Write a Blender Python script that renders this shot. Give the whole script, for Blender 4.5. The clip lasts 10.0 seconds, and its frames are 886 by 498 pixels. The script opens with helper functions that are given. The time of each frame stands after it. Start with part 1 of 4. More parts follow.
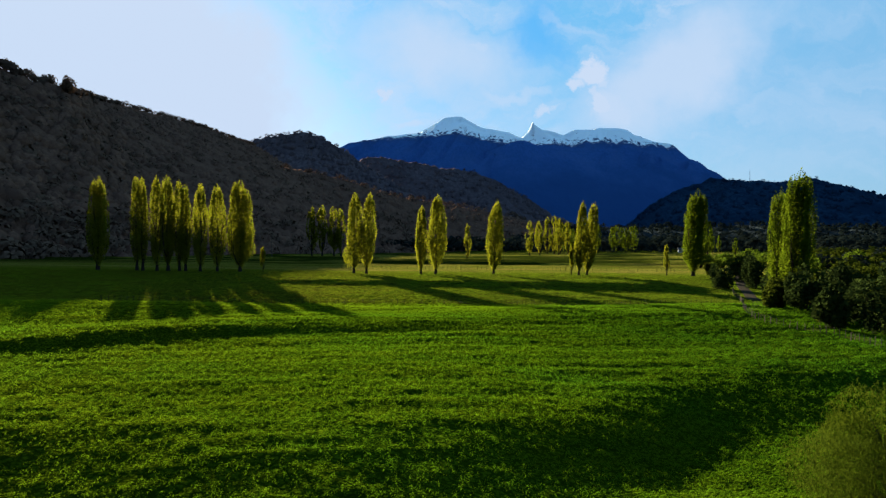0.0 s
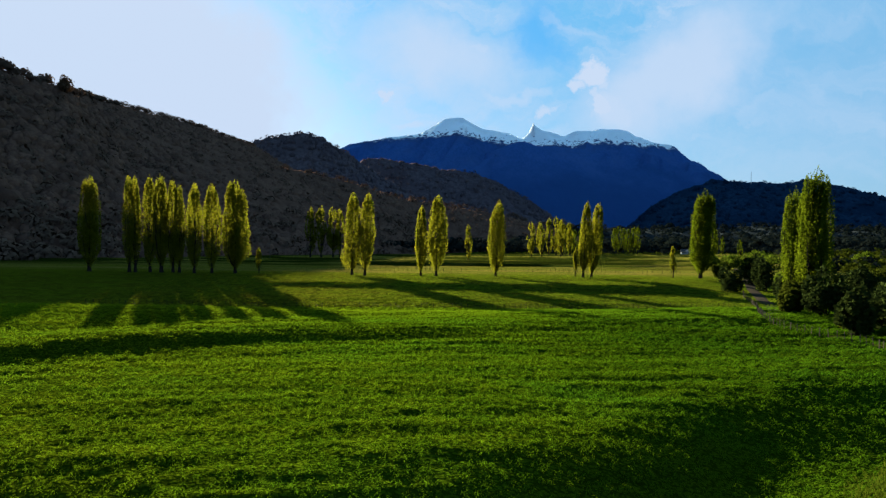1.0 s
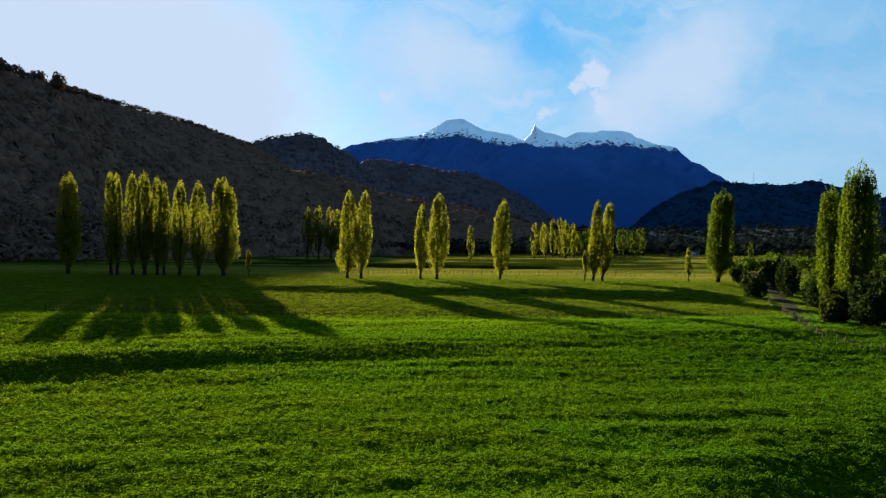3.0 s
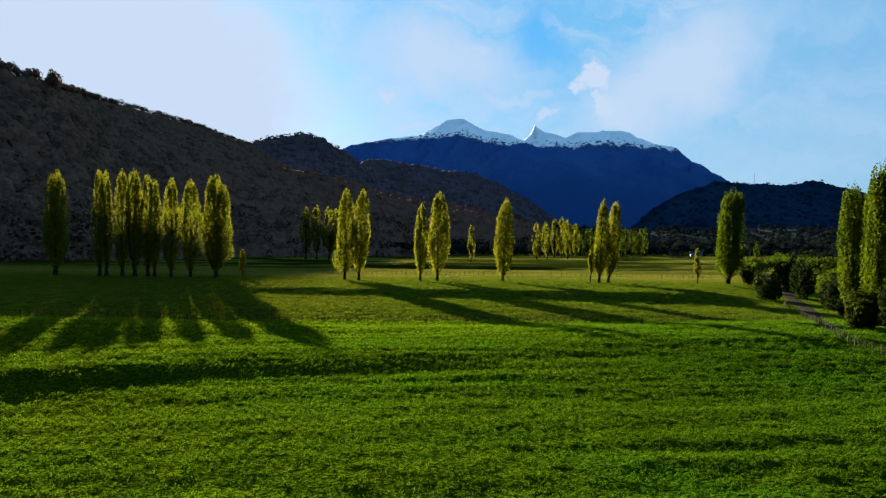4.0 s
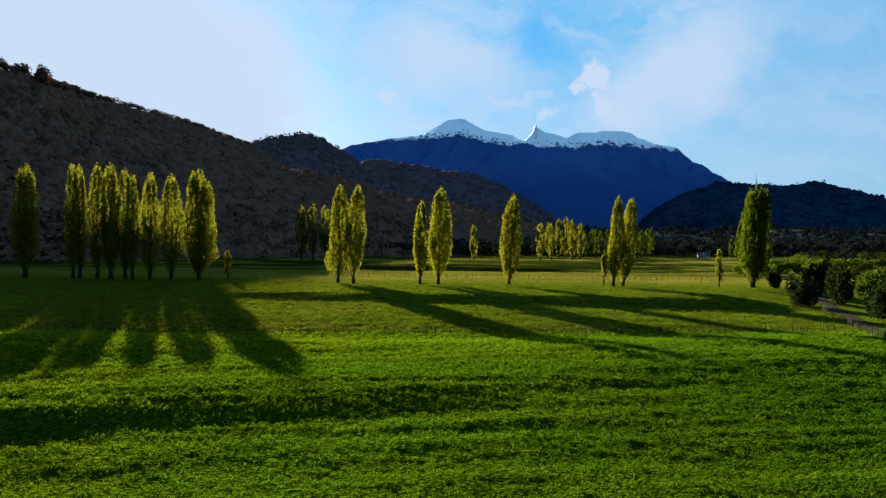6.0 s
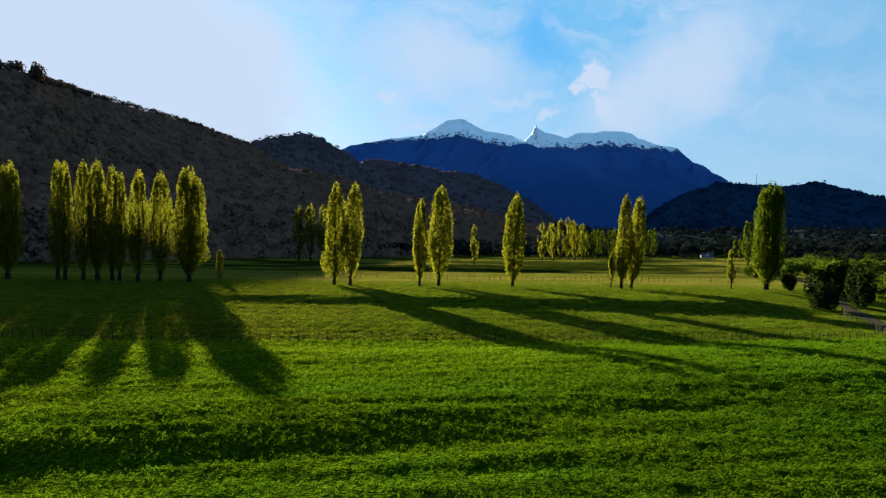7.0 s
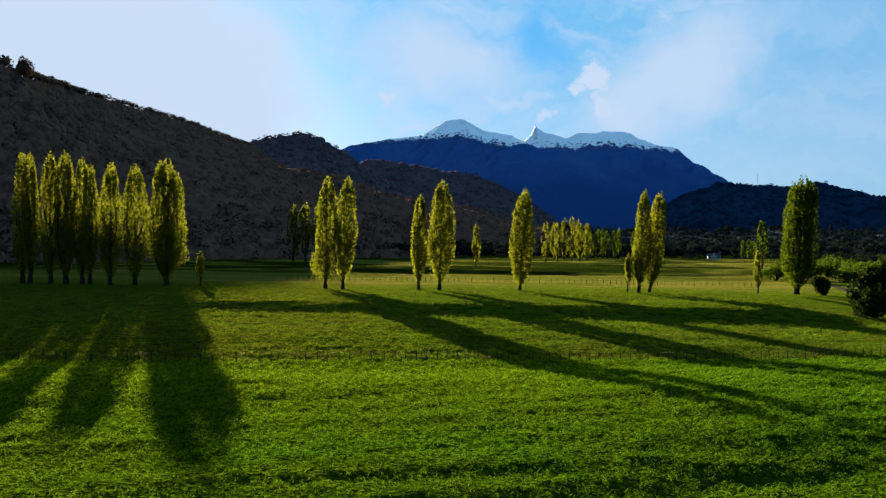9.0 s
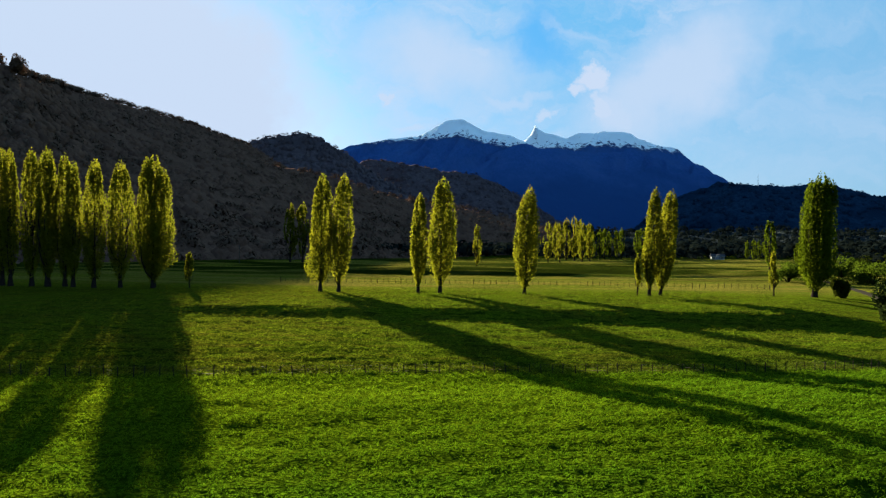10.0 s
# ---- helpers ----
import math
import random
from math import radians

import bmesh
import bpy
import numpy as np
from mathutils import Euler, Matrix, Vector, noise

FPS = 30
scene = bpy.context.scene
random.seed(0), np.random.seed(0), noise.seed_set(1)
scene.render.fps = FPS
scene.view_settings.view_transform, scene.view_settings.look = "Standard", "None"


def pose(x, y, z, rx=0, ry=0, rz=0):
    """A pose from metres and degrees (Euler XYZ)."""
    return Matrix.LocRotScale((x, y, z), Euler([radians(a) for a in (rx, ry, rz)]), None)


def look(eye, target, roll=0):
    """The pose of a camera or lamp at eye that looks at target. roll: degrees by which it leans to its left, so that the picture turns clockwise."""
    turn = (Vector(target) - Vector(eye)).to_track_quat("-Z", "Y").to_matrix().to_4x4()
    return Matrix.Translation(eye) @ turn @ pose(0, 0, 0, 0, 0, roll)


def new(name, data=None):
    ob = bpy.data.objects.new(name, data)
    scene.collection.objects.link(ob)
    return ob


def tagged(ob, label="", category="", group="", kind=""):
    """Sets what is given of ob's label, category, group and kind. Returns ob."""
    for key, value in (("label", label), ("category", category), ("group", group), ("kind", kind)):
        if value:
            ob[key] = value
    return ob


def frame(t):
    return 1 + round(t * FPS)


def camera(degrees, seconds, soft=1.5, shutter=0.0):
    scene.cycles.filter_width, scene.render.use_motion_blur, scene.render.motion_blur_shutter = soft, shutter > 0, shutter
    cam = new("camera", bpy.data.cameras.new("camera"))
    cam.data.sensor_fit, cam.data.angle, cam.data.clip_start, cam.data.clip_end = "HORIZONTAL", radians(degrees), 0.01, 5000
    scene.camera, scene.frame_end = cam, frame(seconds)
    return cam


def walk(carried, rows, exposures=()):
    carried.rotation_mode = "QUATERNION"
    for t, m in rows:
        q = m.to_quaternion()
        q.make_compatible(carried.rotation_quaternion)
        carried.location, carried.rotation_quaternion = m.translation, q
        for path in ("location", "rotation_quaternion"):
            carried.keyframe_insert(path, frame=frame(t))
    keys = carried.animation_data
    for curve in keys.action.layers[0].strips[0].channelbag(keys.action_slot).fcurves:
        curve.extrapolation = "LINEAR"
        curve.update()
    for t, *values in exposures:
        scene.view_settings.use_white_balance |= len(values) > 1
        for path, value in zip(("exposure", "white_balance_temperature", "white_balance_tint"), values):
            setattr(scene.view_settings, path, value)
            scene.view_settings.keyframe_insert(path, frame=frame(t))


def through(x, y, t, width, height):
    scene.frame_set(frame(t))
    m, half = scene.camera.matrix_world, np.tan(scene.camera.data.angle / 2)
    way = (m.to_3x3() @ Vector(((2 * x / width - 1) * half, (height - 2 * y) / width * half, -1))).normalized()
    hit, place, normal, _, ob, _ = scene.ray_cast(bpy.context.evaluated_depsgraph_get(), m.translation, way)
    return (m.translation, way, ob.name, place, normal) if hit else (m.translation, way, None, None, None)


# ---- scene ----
cam = camera(76.6, 10.0, soft=1.35)
METRES, EYE, TILT, LEAN, TURN = 55.56, 11.0, 0.0, 2.3, 0.0
ROWS = [
    (0.0, 0.0, 0.0, 0.0, 0.03, -0.89, -2.12),
    (0.5, 0.0001, 0.0424, -0.0003, 0.07, -0.83, -2.14),
    (1.0, 0.0003, 0.0824, -0.0007, 0.09, -0.77, -2.17),
    (1.5, 0.0002, 0.1276, -0.0006, 0.12, -0.76, -2.22),
    (2.0, -0.0, 0.1706, -0.0012, 0.14, -0.71, -2.22),
    (2.5, -0.0009, 0.2186, -0.0014, 0.16, -0.66, -2.24),
    (4.0, -0.0047, 0.3635, -0.0017, 0.19, -0.62, -2.29),
    (4.5, -0.0064, 0.4176, -0.002, 0.2, -0.61, -2.28),
    (5.0, -0.0083, 0.4683, -0.0027, 0.2, -0.6, -2.3),
    (5.5, -0.0098, 0.5234, -0.0028, 0.21, -0.59, -2.3),
    (7.0, -0.0155, 0.6808, -0.0037, 0.19, -0.54, -2.35),
    (7.5, -0.0177, 0.7357, -0.0041, 0.17, -0.53, -2.36),
    (8.0, -0.0192, 0.7866, -0.0044, 0.17, -0.52, -2.37),
    (8.5, -0.0208, 0.8414, -0.0049, 0.15, -0.5, -2.37),
    (9.0, -0.0223, 0.8922, -0.0049, 0.15, -0.49, -2.38),
    (9.5, -0.0246, 0.9479, -0.0049, 0.14, -0.47, -2.39),
    (10.0, -0.0268, 0.9995, -0.0044, 0.12, -0.46, -2.38),
]
walk(cam, [(t, pose(0, 0, EYE, TILT, LEAN, TURN) @ pose(METRES * x, METRES * y, METRES * z, 90 + pitch, roll, yaw)) for t, x, y, z, yaw, pitch, roll in ROWS],
     exposures=[(0.0, 2.8), (10.0, 2.8)])

# ---- light: low sun over the wooded ridge, half-clouded evening sky ----
SUN_AZ, SUN_EL = radians(-27.2), radians(13.87)
sun_way = Vector((math.sin(SUN_AZ) * math.cos(SUN_EL), math.cos(SUN_AZ) * math.cos(SUN_EL), math.sin(SUN_EL)))
sun_lamp = bpy.data.lights.new("sun", "SUN")
sun_lamp.energy, sun_lamp.angle, sun_lamp.color = 4.6, radians(0.5), (1.0, 0.88, 0.66)
sun = new("sun", sun_lamp)
sun.matrix_world = look(sun_way * 200, (0, 0, 0))


class Nodes:
    """Short hand for building a node tree."""

    def __init__(self, tree):
        self.tree = tree
        tree.nodes.clear()

    def add(self, kind, **sets):
        node = self.tree.nodes.new(kind)
        for key, value in sets.items():
            if key in node.inputs:
                self.put(node.inputs[key], value)
        return node

    def put(self, socket, value):
        if hasattr(value, "is_output"):
            self.tree.links.new(value, socket)
        elif hasattr(value, "outputs"):
            self.tree.links.new(value.outputs[0], socket)
        else:
            socket.default_value = value

    def math(self, op, a, b=0.0, c=0.0):
        node = self.tree.nodes.new("ShaderNodeMath")
        node.operation = op
        for socket, value in zip(node.inputs, (a, b, c)):
            self.put(socket, value)
        return node.outputs[0]

    def noise(self, vector, scale, detail=3.0, rough=0.55, distort=0.0):
        node = self.tree.nodes.new("ShaderNodeTexNoise")
        for key, value in (("Vector", vector), ("Scale", scale), ("Detail", detail), ("Roughness", rough), ("Distortion", distort)):
            self.put(node.inputs[key], value)
        return node.outputs["Fac"]

    def ramp(self, value, low, high):
        node = self.tree.nodes.new("ShaderNodeMapRange")
        node.interpolation_type = "SMOOTHSTEP"
        for key, v in (("Value", value), ("From Min", low), ("From Max", high)):
            self.put(node.inputs[key], v)
        return node.outputs["Result"]

    def mix(self, fac, a, b, blend="MIX"):
        node = self.tree.nodes.new("ShaderNodeMix")
        node.data_type, node.blend_type = "RGBA", blend
        self.put(node.inputs[0], fac)
        self.put(node.inputs[6], a if not isinstance(a, tuple) else (*a, 1.0))
        self.put(node.inputs[7], b if not isinstance(b, tuple) else (*b, 1.0))
        return node.outputs[2]

    def mapped(self, vector, scale):
        node = self.tree.nodes.new("ShaderNodeMapping")
        self.put(node.inputs["Vector"], vector)
        node.inputs["Scale"].default_value = scale
        return node.outputs[0]


world = bpy.data.worlds.new("sky")
scene.world = world
world.use_nodes = True
W = Nodes(world.node_tree)
sky = W.add("ShaderNodeTexSky")
sky.sky_type, sky.sun_disc = "NISHITA", False
sky.sun_elevation, sky.sun_rotation = SUN_EL, SUN_AZ
sky.air_density, sky.dust_density, sky.ozone_density = 1.0, 1.2, 2.5
way = W.add("ShaderNodeTexCoord").outputs["Generated"]
split = W.add("ShaderNodeSeparateXYZ", Vector=way)
ahead = W.math("MAXIMUM", W.math("ABSOLUTE", split.outputs[1]), 0.08)
plane = W.add("ShaderNodeCombineXYZ")
W.put(plane.inputs[0], W.math("DIVIDE", split.outputs[0], ahead))
W.put(plane.inputs[1], W.math("DIVIDE", split.outputs[2], ahead))
wob = W.tree.nodes.new("ShaderNodeTexNoise")
W.put(wob.inputs["Vector"], plane.outputs[0])
wob.inputs["Scale"].default_value, wob.inputs["Detail"].default_value, wob.inputs["Roughness"].default_value = 6.0, 6.0, 0.6
shift = W.tree.nodes.new("ShaderNodeVectorMath")
shift.operation = "MULTIPLY_ADD"
W.put(shift.inputs[0], wob.outputs["Color"])
shift.inputs[1].default_value, shift.inputs[2].default_value = (0.22, 0.16, 0), (-0.135, -0.10, 0)
curl = W.tree.nodes.new("ShaderNodeTexNoise")
W.put(curl.inputs["Vector"], plane.outputs[0])
curl.inputs["Scale"].default_value, curl.inputs["Detail"].default_value, curl.inputs["Roughness"].default_value = 22.0, 5.0, 0.65
fray = W.tree.nodes.new("ShaderNodeVectorMath")
fray.operation = "MULTIPLY_ADD"
W.put(fray.inputs[0], curl.outputs["Color"])
fray.inputs[1].default_value = (0.05, 0.04, 0)
W.put(fray.inputs[2], shift.outputs[0])
bent = W.tree.nodes.new("ShaderNodeVectorMath")
bent.operation = "ADD"
W.put(bent.inputs[0], plane.outputs[0])
W.put(bent.inputs[1], fray.outputs[0])


def cloud(x, z, wide, high, turn=0.0, soft=0.8):
    """Cover of one bank of cloud round a direction, 0 to 1."""
    node = W.tree.nodes.new("ShaderNodeMapping")
    node.vector_type = "TEXTURE"
    W.put(node.inputs["Vector"], bent.outputs[0])
    node.inputs["Location"].default_value = (x, z, 0)
    node.inputs["Rotation"].default_value = (0, 0, radians(turn))
    node.inputs["Scale"].default_value = (wide, high, 1)
    size = W.tree.nodes.new("ShaderNodeVectorMath")
    size.operation = "LENGTH"
    W.put(size.inputs[0], node.outputs[0])
    return W.ramp(size.outputs["Value"], 1.0, 1.0 - soft)


wisps = W.noise(W.mapped(bent.outputs[0], (1.0, 2.2, 1.0)), 3.2, 8.0, 0.62, 0.4)
streaks = W.noise(W.mapped(bent.outputs[0], (1.0, 2.6, 1.0)), 9.0, 7.0, 0.65, 0.8)
veil = W.math("MULTIPLY", W.ramp(W.math("ADD", wisps, W.math("MULTIPLY", W.math("SUBTRACT", streaks, 0.5), 0.35)), 0.33, 0.76), 0.8)
banks = 0.0
BANKS = [  # x, z, wide, high, turn, softness, cover
    (-0.62, 0.24, 0.47, 0.35, 0, 0.36, 1.0), (-0.02, 0.33, 0.27, 0.12, -10, 0.95, 0.80), (0.046, 0.345, 0.06, 0.030, 15, 0.9, 0.75), (0.10, 0.262, 0.11, 0.030, -6, 0.9, 0.60),
    (0.41, 0.295, 0.32, 0.155, 32, 0.85, 0.82), (0.31, 0.245, 0.10, 0.085, 25, 0.8, 0.85), (0.264, 0.305, 0.052, 0.028, 10, 0.5, 1.0), (0.285, 0.318, 0.022, 0.018, 0, 0.8, 0.8),
    (0.222, 0.280, 0.036, 0.018, 10, 0.6, 0.95), (0.163, 0.229, 0.023, 0.016, 0, 0.85, 0.80), (-0.113, 0.256, 0.020, 0.012, 0, 0.6, 0.9), (0.285, 0.250, 0.035, 0.034, 0, 0.6, 0.95), (-0.06, 0.20, 0.05, 0.025, 0, 0.9, 0.7),
    (0.25, 0.385, 0.15, 0.022, -24, 1.0, 0.40), (0.37, 0.40, 0.035, 0.03, 0, 0.9, 0.6), (0.30, 0.355, 0.11, 0.018, -16, 1.0, 0.35), (0.295, 0.297, 0.045, 0.028, 10, 0.8, 0.85), (0.275, 0.268, 0.028, 0.032, 0, 0.8, 0.85), (0.62, 0.13, 0.30, 0.07, 8, 0.9, 0.22)]
for *bank, thick in BANKS:
    banks = W.math("MAXIMUM", banks, W.math("MULTIPLY", cloud(*bank), thick))
gap = cloud(0.17, 0.375, 0.10, 0.10, -30, 0.9)
banks = W.math("MULTIPLY", banks, W.ramp(W.math("ADD", streaks, banks), 0.25, 0.85))
veil = W.math("MULTIPLY", veil, W.math("MULTIPLY_ADD", W.ramp(W.add("ShaderNodeSeparateXYZ", Vector=plane).outputs[0], 0.62, 0.40), 0.55, 0.45))
cover = W.math("MAXIMUM", banks, W.math("MULTIPLY", veil, W.math("SUBTRACT", 1.0, gap)))
clear = W.mix(W.ramp(split.outputs[2], 0.05, 0.42), (1.0, 1.74, 2.34), (0.38, 1.50, 2.5))
clear = W.mix(W.math("MULTIPLY", gap, 0.8), clear, (0.22, 1.32, 2.6))
clear = W.mix(W.math("MULTIPLY", W.ramp(split.outputs[0], 0.3, 0.7), 0.6), clear, (0.72, 1.48, 2.22))
air = W.mix(1.0, sky, (0.19, 0.26, 0.36), "MULTIPLY")
blue = W.mix(0.72, air, clear)
sky_mix = W.mix(cover, blue, (1.48, 1.80, 2.30))
behind = W.ramp(split.outputs[1], 0.15, -0.3)
sky_mix = W.mix(behind, sky_mix, W.mix(1.0, sky, (0.31, 0.40, 0.50), "MULTIPLY"))
out = W.add("ShaderNodeOutputWorld", Surface=W.add("ShaderNodeBackground", Color=sky_mix, Strength=0.058))


# ---- numbers: smooth profiles, noise, the lie of the land ----
def smooth(a, b, v):
    t = np.clip((np.asarray(v, float) - a) / (b - a), 0, 1)
    return t * t * (3 - 2 * t)


def profile(v, xs, ys):
    """A curve through (xs, ys), level at each of them."""
    v = np.clip(np.asarray(v, float), xs[0], xs[-1])
    xs, ys = np.array(xs, float), np.array(ys, float)
    i = np.clip(np.searchsorted(xs, v) - 1, 0, len(xs) - 2)
    t = (v - xs[i]) / (xs[i + 1] - xs[i])
    return ys[i] + (ys[i + 1] - ys[i]) * t * t * (3 - 2 * t)


def lattice(ix, iy, seed):
    h = (ix.astype(np.int64) * 374761393 + iy.astype(np.int64) * 668265263 + seed * 974711) & 0xFFFFFFFF
    h = ((h ^ (h >> 13)) * 1274126177) & 0xFFFFFFFF
    return ((h ^ (h >> 16)) & 0xFFFF) / 65535.0


def waves(x, y, size, octaves=3, seed=0, gain=0.5):
    """Value noise, about -1 to 1."""
    x, y = np.broadcast_arrays(np.asarray(x, float), np.asarray(y, float))
    total, amp, norm = np.zeros(x.shape), 1.0, 0.0
    for o in range(octaves):
        u, v = x / size + 17.3 * o, y / size - 9.1 * o
        iu, iv = np.floor(u), np.floor(v)
        fu, fv = u - iu, v - iv
        fu, fv = fu * fu * (3 - 2 * fu), fv * fv * (3 - 2 * fv)
        a, b = lattice(iu, iv, seed + o), lattice(iu + 1, iv, seed + o)
        c, d = lattice(iu, iv + 1, seed + o), lattice(iu + 1, iv + 1, seed + o)
        total += amp * (2 * (a + (b - a) * fu + (c - a) * fv + (a - b - c + d) * fu * fv) - 1)
        norm += amp
        amp, size = amp * gain, size / 2
    return total / norm


def land(x, y):
    """Height of the meadow: it falls to the east, with two grassy steps across it."""
    x, y = np.broadcast_arrays(np.asarray(x, float), np.asarray(y, float))
    tilt = -0.027 * 150 * np.tanh(x / 150) / (1 + (np.maximum(y, 0) / 420) ** 2)
    crest = np.interp(x, [-90, -60, -42, -30, -20, -12, 0, 16, 30, 60, 90], [38, 45, 54.2, 64.5, 68.8, 70.6, 74.7, 83.5, 87.5, 96, 100]) + 0.5 * waves(x, 0 * x, 14, 2, 5)
    s = y - crest
    west, east = smooth(5, -25, x), smooth(-4, 12, x) * smooth(36, 25, x)
    step = profile(s, [-40, -25, -14, -6.2, -1.8, 1, 8, 18], [0.25, 0.18, -0.08, -0.14, 0.32, 0.35, 0.1, -0.5])
    step = step + west * profile(s, [-20, -6.0, -1.8, 2, 14], [0.0, -0.20, 0.34, 0.3, 0.0]) - east * profile(s, [-14, -6.2, -1.8, 1, 8], [0.0, -0.02, 0.1, 0.09, 0.0])
    step = step + smooth(-6, 18, x) * profile(s, [-34, -24, -3, 3], [-1.0, -0.95, 0.0, 0.0]) * smooth(20, 34, y)
    bank_y = y + 1.2 * waves(x, 0 * x, 24, 2, 9)
    hard = profile(bank_y, [90, 106, 127, 144.0, 148.7, 156, 176, 200], [-0.5, -1.5, -1.3, -1.25, 0.0, 0.03, 0.08, 0.0])
    easy = profile(bank_y, [90, 106, 135, 174, 200], [-0.5, -1.4, -1.0, 0.05, 0.0])
    ends = smooth(-62, -34, x) * smooth(78, 58, x)
    field = easy + (hard - easy) * ends
    z = tilt + step + (field - step) * smooth(12, 28, s)
    z = z + 0.0095 * np.clip(x + 28, 0, 105) * (ends * smooth(143, 149, bank_y) + (1 - ends) * smooth(150, 178, y))
    brink = np.interp(x, [-40, -8, 0, 10, 22, 39, 60], [34, 31, 34, 41, 52, 59, 64]) + 1.0 * waves(x, 0 * x, 9, 2, 13)
    z = z + profile(y - brink, [-24, -13, 0, 5], [-2.1, -1.9, 0.0, 0.0]) * (0.8 + 0.2 * smooth(-3, 9, x))
    z = z + smooth(-20, -9, y - brink) * smooth(3, -2, y - brink) * (0.22 * np.abs(waves(x * 0.8, y, 2.3, 2, 19)) - 0.05)
    stage = (y + 0.04 * x + 9 * waves(x, y, 70, 2, 15)) / 21.0
    scarp = profile(stage - np.floor(stage), [0.0, 0.13, 1.0], [0.0, 1.0, 0.0])
    z = z + (0.55 + 0.6 * waves(x, y, 90, 2, 16)) * 1.5 * scarp * smooth(222, 262, y) * smooth(490, 450, y)
    rough = smooth(-11, -6, s) * smooth(1, -2, s)
    z = z + rough * (0.17 * np.abs(waves(x * 0.5, y, 1.5, 2, 17)) - 0.04)
    return z + 0.12 * waves(x, y, 11, 2, 3)


def land_at(x, y):
    return float(land(np.array([x]), np.array([y]))[0])


def mesh_of(name, verts, quads=None, tris=None, mat=None, flat=False):
    """A mesh from arrays of points and faces."""
    me = bpy.data.meshes.new(name)
    quads = np.zeros((0, 4), int) if quads is None else np.asarray(quads, int)
    tris = np.zeros((0, 3), int) if tris is None else np.asarray(tris, int)
    nq, nt = len(quads), len(tris)
    me.vertices.add(len(verts))
    me.vertices.foreach_set("co", np.asarray(verts, np.float32).ravel())
    me.loops.add(nq * 4 + nt * 3)
    me.loops.foreach_set("vertex_index", np.concatenate([quads.ravel(), tris.ravel()]).astype(np.int32))
    me.polygons.add(nq + nt)
    me.polygons.foreach_set("loop_start", np.concatenate([np.arange(nq) * 4, nq * 4 + np.arange(nt) * 3]).astype(np.int32))
    me.update(calc_edges=True)
    me.polygons.foreach_set("use_smooth", np.full(nq + nt, not flat))
    if mat:
        me.materials.append(mat)
    return me


def grid_faces(rows, cols):
    i = np.arange((rows - 1) * cols).reshape(rows - 1, cols)[:, :-1].ravel()
    return np.stack([i, i + 1, i + cols + 1, i + cols], 1)


def part(name, data, mat, parent, label=""):
    """One mesh, from a bmesh or mesh data, under a thing or a part."""
    if isinstance(data, bmesh.types.BMesh):
        me = bpy.data.meshes.new(name)
        data.to_mesh(me)
        data.free()
        data = me
    if mat and not data.materials:
        data.materials.append(mat)
    ob = new(name, data)
    ob.parent = parent
    return tagged(ob, label)


# ---- materials ----
def material(name):
    mat = bpy.data.materials.new(name)
    mat.use_nodes = True
    return mat, Nodes(mat.node_tree)


def surface(n, color, rough=0.85, bump=None, depth=0.1, spec=0.2):
    node = n.add("ShaderNodeBsdfPrincipled", Roughness=rough)
    n.put(node.inputs["Base Color"], color if not isinstance(color, tuple) else (*color, 1.0))
    node.inputs["Specular IOR Level"].default_value = spec
    if bump is not None:
        b = n.add("ShaderNodeBump", Height=bump, Distance=depth, Strength=1.0)
        n.put(node.inputs["Normal"], b.outputs[0])
    return node


def place(n):
    return n.add("ShaderNodeNewGeometry").outputs["Position"]


def finish(n, shader):
    n.add("ShaderNodeOutputMaterial", Surface=shader)


